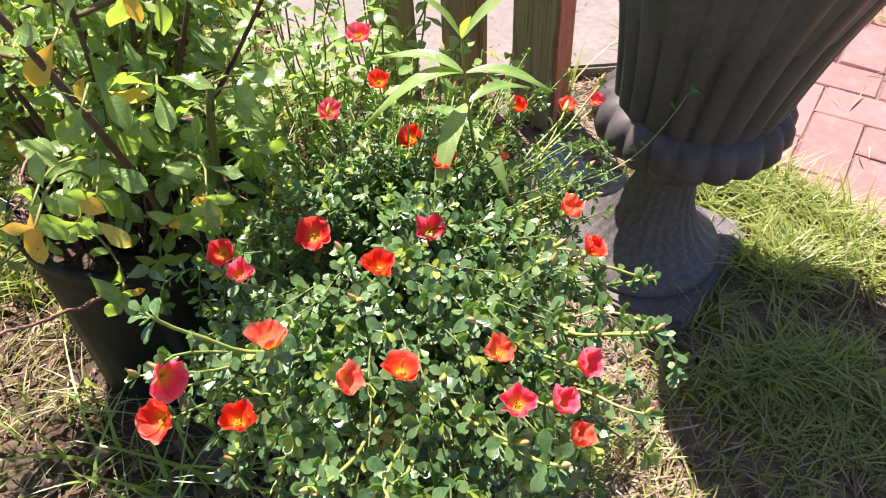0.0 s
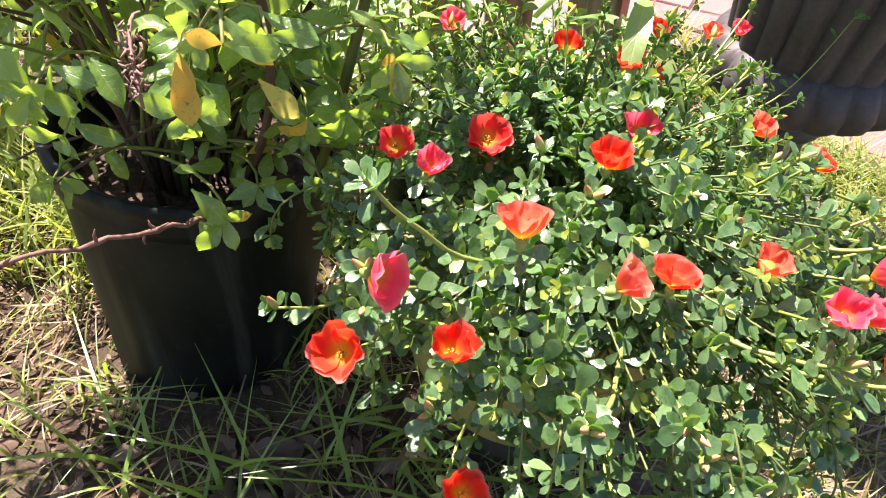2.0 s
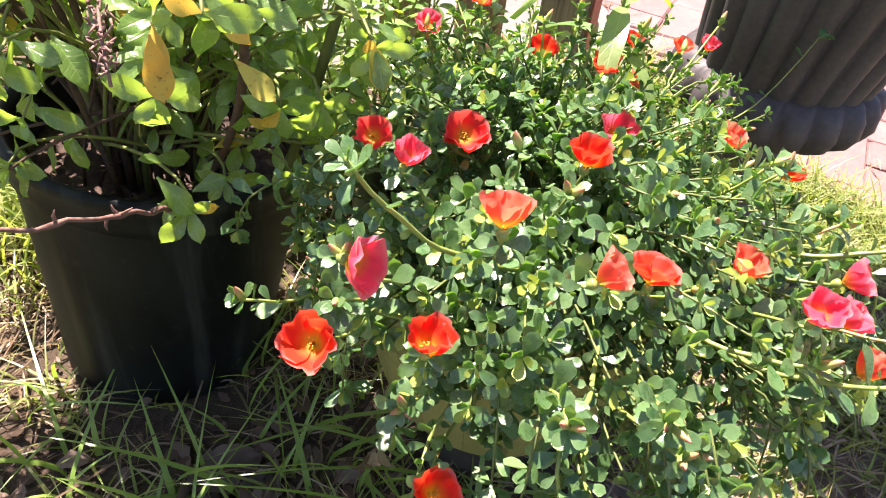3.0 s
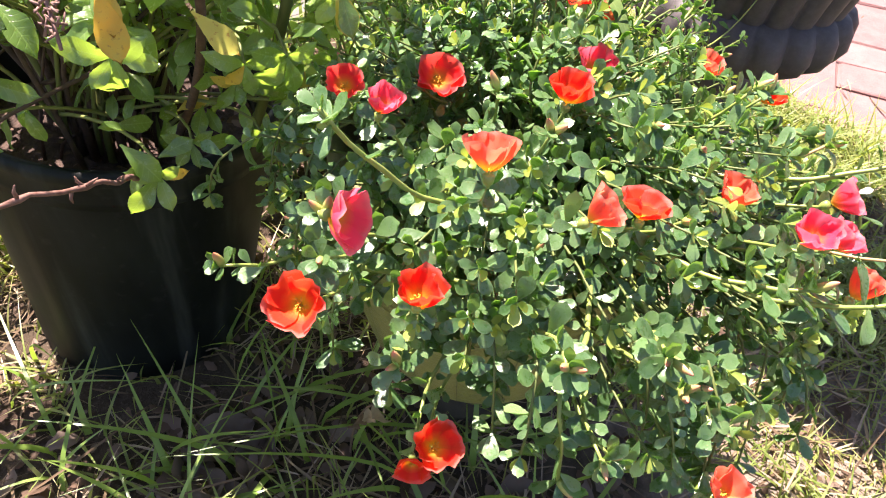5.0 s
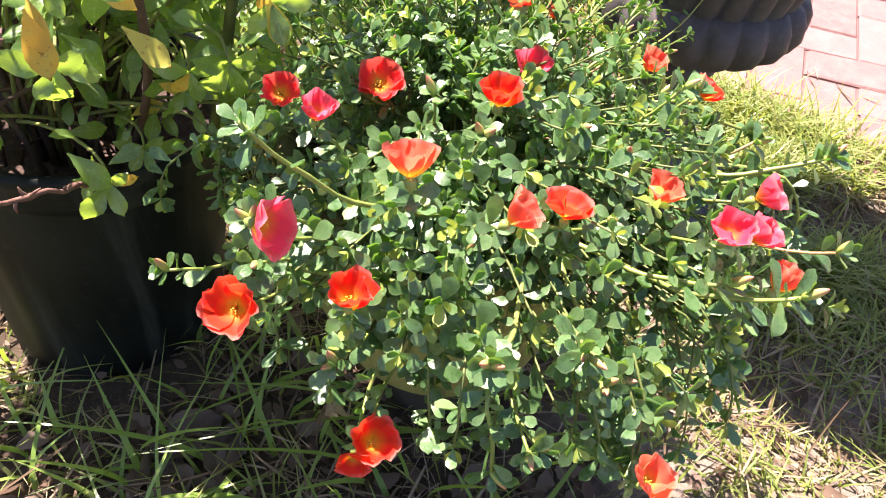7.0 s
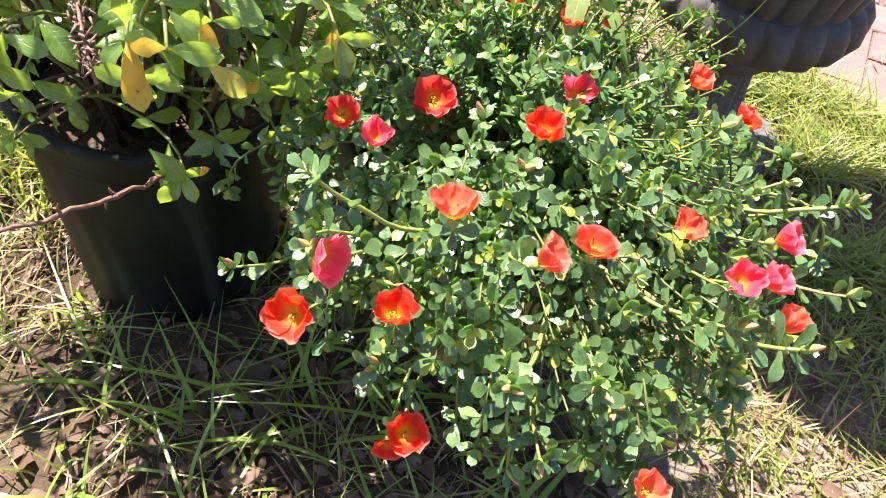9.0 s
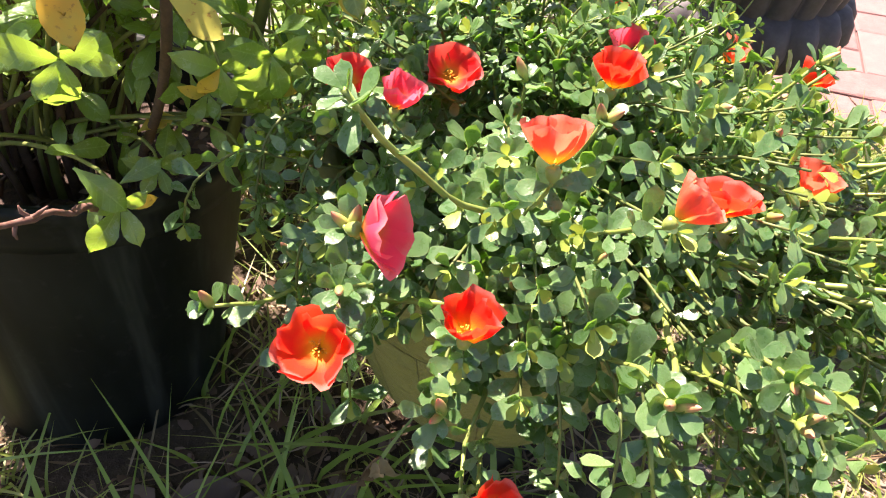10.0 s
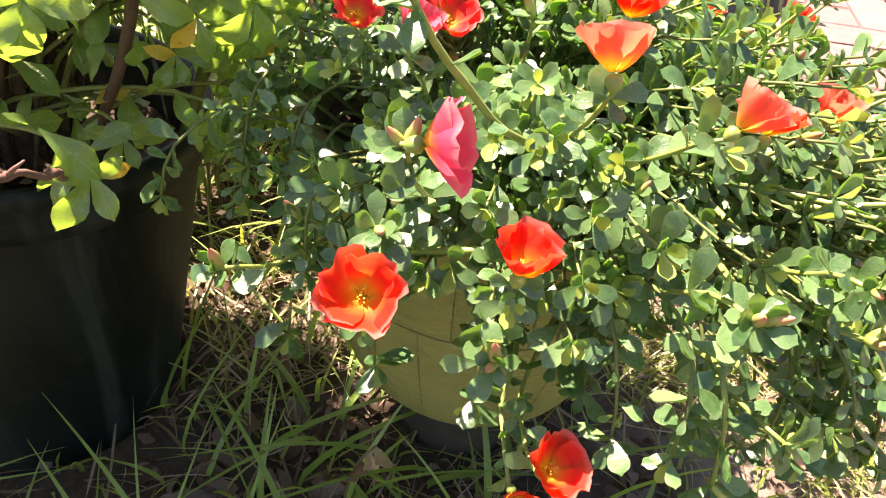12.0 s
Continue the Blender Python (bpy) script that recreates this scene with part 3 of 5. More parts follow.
def heart_mesh():
    """Receptacle, sepals and a tuft of stamens."""
    v, f = lathe([(0.0012, -0.007), (0.0028, -0.005), (0.0034, -0.002), (0.0024, -0.0006), (0.0004, 0.0)], 10)
    v, f = [tuple(p) for p in v], list(f)
    ids = [0] * len(f)
    r = np.random.default_rng(5)
    for k in range(26):
        a, t = r.uniform(0, 6.28), r.uniform(0.10, 0.80)
        d = Vector((math.sin(t) * math.cos(a), math.sin(t) * math.sin(a), math.cos(t)))
        end = d * r.uniform(0.004, 0.0062)
        vv, ff = sweep([d * 0.001, end * 0.85, end, end + d * 0.0006], [0.00018, 0.00016, 0.00048, 0.00024], 4)
        f += [tuple(x + len(v) for x in q) for q in ff]
        v += [tuple(p) for p in vv]
        ids += [1] * len(ff)
    me = make_mesh("flower", v, f, [M_STEM, M_STAMEN])
    me.polygons.foreach_set("material_index", ids)
    return me


HEART = heart_mesh()
R, P, O, C = M_RED, M_PINK, M_ORANGE, M_CORAL
# place, way it faces, colour, cup, size
FLOWERS = [
    ((-0.233, 0.364, 0.423), (-0.28, -0.50, 0.80), R, 0.62, 1.06),
    ((-0.206, 0.358, 0.488), (0.72, -0.55, 0.22), P, 0.55, 1.0),
    ((-0.167, 0.354, 0.430), (0.10, -0.10, 1.0), R, 0.74, 1.08),
    ((-0.130, 0.376, 0.505), (0.05, 0.35, 0.95), O, 0.74, 1.05),
    ((-0.074, 0.349, 0.482), (0.65, -0.10, 0.65), O, 0.74, 0.95),
    ((-0.036, 0.370, 0.460), (0.10, 0.15, 0.95), R, 0.55, 0.95),
    ((-0.051, 0.461, 0.480), (0.10, -0.05, 1.0), R, 0.74, 1.05),
    ((-0.006, 0.521, 0.458), (0.05, -0.25, 0.95), P, 0.74, 1.12),
    ((0.138, 0.593, 0.403), (0.30, -0.20, 0.9), O, 0.74, 1.0),
    ((0.145, 0.515, 0.424), (0.55, -0.10, 0.75), R, 0.74, 0.95),
    ((0.043, 0.394, 0.440), (0.10, -0.10, 1.0), O, 0.74, 1.0),
    ((0.050, 0.333, 0.462), (0.05, -0.15, 1.0), P, 0.74, 1.0),
    ((0.086, 0.343, 0.442), (0.55, -0.25, 0.75), P, 0.74, 0.95),
    ((0.112, 0.377, 0.440), (0.65, -0.35, 0.55), P, 0.74, 1.0),
    ((0.099, 0.324, 0.420), (0.40, 0.05, 0.9), O, 0.88, 1.0),
    ((-0.163, 0.308, 0.345), (0.20, -0.45, 0.85), R, 0.62, 1.0),
    ((-0.176, 0.312, 0.318), (-0.15, -0.80, 0.1), R, 0.55, 0.72),
    ((-0.117, 0.538, 0.445), (-0.10, -0.45, 0.8), C, 0.55, 1.05),
    ((-0.189, 0.495, 0.474), (-0.1, -0.45, 0.8), C, 0.55, 0.80),
    ((-0.169, 0.466, 0.478), (0.25, -0.10, 0.95), P, 0.74, 0.85),
    ((0.012, 0.612, 0.462), (-0.05, -0.2, 1.0), R, 0.74, 1.0),
    ((0.070, 0.661, 0.420), (0.2, -0.2, 0.9), O, 0.74, 0.9),
    ((0.202, 0.779, 0.398), (0.1, -0.2, 0.9), P, 0.74, 0.85),
    ((0.165, 0.770, 0.400), (0.0, -0.2, 0.9), O, 0.74, 0.85),
    ((0.106, 0.769, 0.405), (0.2, -0.2, 0.9), R, 0.74, 0.85),
    ((-0.021, 0.677, 0.442), (-0.2, -0.3, 0.9), R, 0.55, 0.85),
    ((-0.114, 0.754, 0.428), (0.1, -0.4, 0.9), P, 0.55, 0.85),
    ((-0.056, 0.790, 0.440), (0.0, -0.3, 0.9), R, 0.55, 0.85),
    ((-0.080, 0.880, 0.450), (0.0, -0.3, 0.9), P, 0.55, 0.95),
    ((-0.008, 0.247, 0.350), (0.25, -0.25, 0.9), O, 0.74, 1.0),
]
PLANT_AT = Vector((TUB.x, TUB.y, 0.338))
# tips of single stems that stand out from the mound: place, buds there
TIPS = [((-0.275, 0.430, 0.391), 1), ((-0.288, 0.544, 0.354), 0), ((-0.052, 0.285, 0.436), 2), ((-0.036, 0.284, 0.403), 2), ((-0.104, 0.292, 0.431), 2),
        ((-0.007, 0.306, 0.323), 1), ((0.166, 0.398, 0.447), 2), ((0.222, 0.440, 0.323), 2), ((0.202, 0.512, 0.377), 1), ((0.155, 0.345, 0.41), 1), ((-0.180, 0.343, 0.383), 2),
        ((-0.070, 0.436, 0.467), 2), ((-0.217, 0.389, 0.430), 1), ((-0.007, 0.487, 0.415), 1), ((-0.15, 0.60, 0.47), 1), ((0.08, 0.46, 0.47), 1), ((0.09, 0.72, 0.44), 2),
        ((0.03, 0.74, 0.45), 1), ((-0.16, 0.70, 0.44), 1), ((-0.214, 0.372, 0.478), 2), ((0.13, 0.43, 0.44), 1), ((0.15, 0.66, 0.42), 1)]
# stout bare stems that arch out of the mound: four places along each, buds at the end, leaf size there
RUNNERS = [((-0.06, 0.44, 0.400), (-0.135, 0.400, 0.432), (-0.180, 0.392, 0.472), (-0.213, 0.384, 0.534), 0, 1.05),
           ((-0.03, 0.43, 0.400), (-0.005, 0.375, 0.405), (0.020, 0.335, 0.415), (0.047, 0.314, 0.437), 1, 1.30),
           ((0.00, 0.42, 0.390), (0.015, 0.360, 0.395), (0.040, 0.315, 0.415), (0.073, 0.287, 0.450), 1, 1.25),
           ((-0.19, 0.42, 0.385), (-0.150, 0.395, 0.395), (-0.115, 0.375, 0.402), (-0.095, 0.354, 0.424), 0, 1.20),
           ((-0.04, 0.45, 0.400), (-0.050, 0.370, 0.400), (-0.075, 0.315, 0.405), (-0.104, 0.292, 0.431), 0, 0.9),
           ((-0.02, 0.42, 0.390), (-0.020, 0.340, 0.385), (-0.035, 0.305, 0.400), (-0.055, 0.287, 0.434), 0, 0.9),
           ((0.05, 0.47, 0.400), (0.090, 0.430, 0.410), (0.130, 0.410, 0.425), (0.166, 0.398, 0.447), 0, 0.85),
           ((0.06, 0.54, 0.400), (0.110, 0.530, 0.400), (0.160, 0.520, 0.395), (0.202, 0.512, 0.377), 0, 0.85)]


def mound(x, y):
    r = math.hypot((x + 0.040) / 0.200, (y - 0.545) / 0.275)
    base = 0.35 if y < 0.55 else 0.31
    return base + (0.455 - base) * math.sqrt(max(0.0, 1 - min(1.0, r) ** 3)), r


def build_purslane():
    plant = thing("purslane_plant", PLANT_AT, "bushy purslane with red, pink and orange blooms spilling over its planter", "flowering plant")
    r = np.random.default_rng(21)
    targets = []
    # the dome of the plant
    while len(targets) < 285:
        x, y = r.uniform(-0.26, 0.20), r.uniform(0.26, 0.84)
        z, q = mound(x, y)
        if q < 1.03:
            targets.append((Vector((x, y, z + r.normal(0, 0.017))), int(r.random() < 0.14), 1.0))
    # shoots inside it
    for k in range(70):
        x, y = r.normal(-0.03, 0.11), r.normal(0.52, 0.12)
        z, q = mound(x, y)
        if q < 0.95:
            targets.append((Vector((x, y, z - r.uniform(0.02, 0.07))), 0, 1.0))
    # shoots that hang over the planter's front, few beside them
    for k in range(20):
        targets.append((Vector((r.uniform(-0.035, 0.085), r.normal(0.300, 0.016), r.uniform(0.225, 0.40))), 0, 1.0))
    for k in range(18):
        x = r.uniform(-0.200, -0.06)
        targets.append((Vector((x, 0.375 + 0.5 * max(0.0, -0.12 - x) + r.normal(0, 0.014), r.uniform(0.318, 0.40))), 0, 1.05))
    for k in range(14):
        targets.append((Vector((r.uniform(0.05, 0.17), r.uniform(0.33, 0.46), r.uniform(0.35, 0.41))), 0, 1.0))
    for k in range(18):
        targets.append((Vector((r.uniform(0.01, 0.14), r.uniform(0.335, 0.39), r.uniform(0.22, 0.38))), 0, 1.0))
    # shaded shoots that sag between the two pots
    for k in range(9):
        targets.append((Vector((r.uniform(-0.245, -0.175), r.uniform(0.46, 0.61), r.uniform(0.27, 0.385))), 0, 1.25))
    # thinner shoots at the back, towards the urn
    for k in range(46):
        x, y = r.uniform(-0.02, 0.215), r.uniform(0.60, 0.86)
        targets.append((Vector((x, y, 0.385 + r.normal(0, 0.022) - 0.25 * max(0.0, x - 0.16))), int(r.random() < 0.2), 0.85))
    for p, buds in TIPS:
        targets.append((Vector(p), buds, 1.12))
    for (p, face, mat, cup, size) in FLOWERS:
        targets.append((Vector(p) - Vector(face).normalized() * (0.010 + 0.009 * cup) * size, -1, 1.0))

    stems, greens, sprouts, buds_at = [], [], [], []
    for n, (tip, kind, big) in enumerate(targets):
        out = Vector((tip.x - PLANT_AT.x, tip.y - PLANT_AT.y, 0))
        reach = out.length
        side = out.normalized() if reach > 1e-3 else Vector((1, 0, 0))
        root = PLANT_AT + side * min(0.13, reach * 0.45) + Vector((r.normal(0, 0.012), r.normal(0, 0.012), 0.0))
        hang = tip.z < 0.36
        lift = max(tip.z - root.z, 0.0)
        p1 = root + Vector((0, 0, 0.03 + 0.55 * lift)) + side * 0.02
        if kind:
            p1 = root.lerp(tip, 0.30) + Vector((0, 0, 0.10 * lift - 0.012))
            if tip.y < 0.335:
                root = root + side * 0.05
                p1 = root + Vector((0, 0, 0.01 + 0.3 * lift)) + side * 0.04
        if kind == -1:
            face = Vector(FLOWERS[n - (len(targets) - len(FLOWERS))][1]).normalized()
            p2 = tip - face * 0.03 - side * 0.15 * reach
        elif hang:
            p1 = root + side * reach * 0.35 + Vector((0, 0, 0.07))
            p2 = Vector((tip.x, tip.y, tip.z + 0.08)) - side * 0.01
        elif kind and tip.y < 0.335:
            p2 = tip - side * 0.05 + Vector((0, 0, -0.015))
        elif kind:
            p2 = root.lerp(tip, 0.72) + Vector((0, 0, -0.014))
        else:
            p2 = tip - side * (0.02 + 0.28 * reach) - Vector((0, 0, 0.012 + 0.2 * lift))
        wob = Vector(r.normal(0, 0.010, 3))
        path = bez(root, p1 + wob, p2 + wob * 0.5, tip, 12)
        sway = r.uniform(0, 6.28)
        path = [p + Vector((math.sin(i * 1.1 + sway), math.cos(i * 0.9 + sway), math.sin(i * 1.4 + 2 * sway))) * 0.0022 * math.sin(math.pi * i / 11) for i, p in enumerate(path)]
        length = sum((path[i + 1] - path[i]).length for i in range(11))
        thick = 0.0016 if kind else 0.0012
        stems.append((path, [thick * (1.15 - 0.5 * i / 11) for i in range(12)], kind))
        # leaves in a spiral along the outer stretch
        turn = r.uniform(0, 6.28)
        s = (0.45 if hang else 0.22) if kind == 0 else (0.36 if kind > 0 else 0.42)
        s += 0.1 * r.random()
        gap = (0.0074 if hang else 0.0062) if kind == 0 else (0.0075 if tip.y < 0.335 else 0.0085)
        gap *= 1.0 - 0.32 * min(1.0, max(0.0, (tip.y - 0.50) / 0.20))
        while s < (0.99 if kind >= 0 else 0.93):
            i = min(10, int(s * 11))
            at = path[i].lerp(path[i + 1], s * 11 - i)
            t = (path[i + 1] - path[i]).normalized()
            turn += 2.4
            u = t.orthogonal().normalized()
            u = Matrix.Rotation(turn, 3, t) @ u
            along = u * 0.85 + t * 0.45 + Vector((0, 0, 0.22))
            normal = t * 0.9 + Vector((0, 0, 1.5)) - u * 0.5 + Vector(r.normal(0, 0.38, 3))
            size = big * (1.0 - 0.28 * min(1.0, max(0.0, (tip.y - 0.46) / 0.26))) * (0.44 + 0.70 * r.random() ** 1.25) * (1.10 - 0.22 * s)
            greens.append((int(r.integers(0, 5)), facing(at, along, normal, size)))
            s += gap / length * r.uniform(0.7, 1.3)
        # rosette at the tip
        if kind >= 0:
            t = (path[11] - path[10]).normalized()
            u = t.orthogonal().normalized()
            for k in range(7 if kind == 0 else 6):
                d = Matrix.Rotation(k * 2.4 + turn, 3, t) @ u
                w = 0.95 - 0.09 * k
                young = kind == 0 and k > 3 + n % 2
                (sprouts if young else greens).append((int(r.integers(0, 5)), facing(tip + t * 0.0006 * k, d * w + t * (0.25 + 0.13 * k), t - d * 0.3 + Vector((0, 0, 0.4)), big * (1.0 - 0.35 * min(1.0, max(0.0, (tip.y - 0.46) / 0.26))) * r.uniform(0.65, 1.05) * (0.95 - 0.06 * k))))
            for k in range(kind):
                d = Matrix.Rotation(k * 2.2 + turn, 3, t) @ u
                buds_at.append((tip, (t * 0.8 + d * 0.55 + Vector((0, 0, 0.35))).normalized(), r.uniform(0.8, 1.15)))
        elif r.random() < 0.9:
            t = (path[11] - path[10]).normalized()
            u = t.orthogonal().normalized()
            for k in range(4):
                d = Matrix.Rotation(k * 1.6 + turn, 3, t) @ u
                greens.append((int(r.integers(0, 5)), facing(tip - t * 0.004, d + t * 0.15, t - d * 0.2, r.uniform(0.55, 0.9))))

    for a, b, c, d, buds, big in RUNNERS:
        path = bez(a, b, c, d, 16)
        path = [p + Vector((math.sin(i * 1.3), math.cos(i * 1.1), 0)) * 0.0012 * math.sin(math.pi * i / 15) for i, p in enumerate(path)]
        stems.append((path, [0.0021 - 0.00005 * i + (0.0002 if i in (6, 11) else 0.0) for i in range(16)], 3))
        t, turn = (path[15] - path[13]).normalized(), r.uniform(0, 6.28)
        u = t.orthogonal().normalized()
        for k in range(9):
            dd = Matrix.Rotation(k * 2.4 + turn, 3, t) @ u
            greens.append((k % 5, facing(path[15] - t * 0.0016 * (8 - k), dd * (1.0 - 0.05 * k) + t * (0.1 + 0.09 * k), t - dd * 0.3 + Vector((0, 0, 0.5)), big * r.uniform(0.75, 1.1) * (1.0 - 0.05 * k))))
        for i in (5, 9, 12):
            dd = Matrix.Rotation(i * 2.4 + turn, 3, t) @ u
            greens.append((i % 5, facing(path[i], dd + t * 0.3, Vector((0, 0, 1)) + t * 0.3, big * r.uniform(0.6, 0.9))))
        for k in range(buds):
            buds_at.append((path[15], (t + Vector((0, 0, 0.5))).normalized(), 1.1))

    # the stems: those that carry blooms or buds one by one, the rest as one mass
    rest_v, rest_f = [], []
    for k, (path, radii, kind) in enumerate(stems):
        v, f = sweep(path, radii, 6 if kind else 5)
        if kind:
            piece("stem", make_mesh("stem", v, f, M_STEM if k % 11 or kind == 3 else M_REDSTEM), plant)
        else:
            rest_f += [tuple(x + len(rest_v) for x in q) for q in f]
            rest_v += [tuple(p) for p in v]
    tagged(piece("stem_mass", make_mesh("stem_mass", rest_v, rest_f, M_SHADEDSTEM), plant), kind="stuff")

    # blooms stand free of the leaves
    free = np.array([Vector(q[0]) + Vector(d) for q in FLOWERS for d in ((0, 0, 0.002), (0, -0.011, 0.012), (-0.008, -0.010, 0.011), (-0.016, -0.020, 0.022), (0, -0.022, 0.024))])
    greens = [g for g in greens if np.min(np.sum((free - np.array(g[1].translation + g[1].col[0].xyz * 0.010)) ** 2, axis=1)) > 0.0165 ** 2]

    # leaves: the nearest three hundred singly, the others as one mass
    fat = [thicken(q, 0.0011) for q in LEAVES]
    data = [make_mesh("leaf", v, f, M_PURSLANE, True, uv) for v, f, uv in fat]
    order = sorted(range(len(greens)), key=lambda i: greens[i][1].translation.y - 0.9 * greens[i][1].translation.z)
    single = set(order[:300])
    for i in order[:300]:
        which, m = greens[i]
        piece("leaf", data[which], plant, m)
    v, f, uv = batch(fat, [g for i, g in enumerate(greens) if i not in single])
    tagged(piece("foliage", make_mesh("foliage", v, f, M_PURSLANE, True, uv), plant), kind="stuff")
    v, f, uv = batch(LEAVES, sprouts)
    tagged(piece("young_leaves", make_mesh("young_leaves", v, f, M_SPROUT), plant, None, "bright young leaves"), kind="stuff")

    # buds
    v, f = lathe([(0.0007, 0.0), (0.0021, 0.0012), (0.0026, 0.0045), (0.0025, 0.0075), (0.0019, 0.0110), (0.0010, 0.0136), (0.0003, 0.0148)], 10)
    bud = make_mesh("bud", v, f, M_BUD)
    for at, d, size in buds_at:
        piece("bud", bud, plant, Matrix.Translation(at) @ d.to_track_quat("Z", "Y").to_matrix().to_4x4() @ Matrix.Scale(size, 4))

    # one thin shoot that strays out past the urn
    path = bez((0.14, 0.66, 0.37), (0.22, 0.72, 0.335), (0.25, 0.73, 0.33), (0.299, 0.742, 0.427), 14)
    v, f = sweep(path, [0.0011 - 0.00004 * i for i in range(14)], 6)
    piece("stem", make_mesh("stem", v, f, M_STEM), plant)
    for i in (7, 8, 9, 12, 13, 13, 13):
        a = i * 2.4 + r.uniform(0, 6.28)
        piece("leaf", data[i % 5], plant, facing(path[i], (math.cos(a), math.sin(a), 0.5), (0, -0.2, 1), r.uniform(0.5, 0.85)))

    # blooms
    for k, (at, face, mat, cup, size) in enumerate(FLOWERS):
        m = Matrix.Translation(Vector(at) - Vector(face).normalized() * (0.003 + 0.009 * cup) * size) @ Vector(face).to_track_quat("Z", "Y").to_matrix().to_4x4() @ Matrix.Rotation(k * 1.3, 4, "Z") @ Matrix.Scale(size, 4)
        word = {"petal_red": "red", "petal_pink": "hot pink", "petal_orange": "salmon orange", "petal_coral": "coral red"}[mat.name]
        bloom = piece("flower", HEART, plant, m, f"{word} five-petalled bloom")
        for j in range(5):
            tilt = Matrix.Rotation(r.normal(0, 0.06), 4, "Y") @ Matrix.Rotation(r.normal(0, 0.04), 4, "X")
            q = piece("petal", PETALS[(cup, mat.name)][(j + k) % 4], None, None)
            q.matrix_basis = Matrix.Rotation(j * 2 * math.pi / 5 + r.normal(0, 0.07), 4, "Z") @ Matrix.Translation((0, 0, 0.0003 * (j % 2))) @ tilt @ Matrix.Scale(r.uniform(0.92, 1.06), 4)
            q.parent = bloom


build_purslane()

# ---- shrub in the nursery pot ----
SHRUB_LEAVES = [blade_shape(0.040, 0.0168, 15, 1.45, 0.70, c, d, 0.25, 0.02, 5) for c, d in ((0.25, 0.3), (0.4, 0.8), (0.1, -0.15), (0.3, 1.2), (-0.2, 0.6))]
SHRUB_AT = Vector((-0.384, 0.768, 0.262))


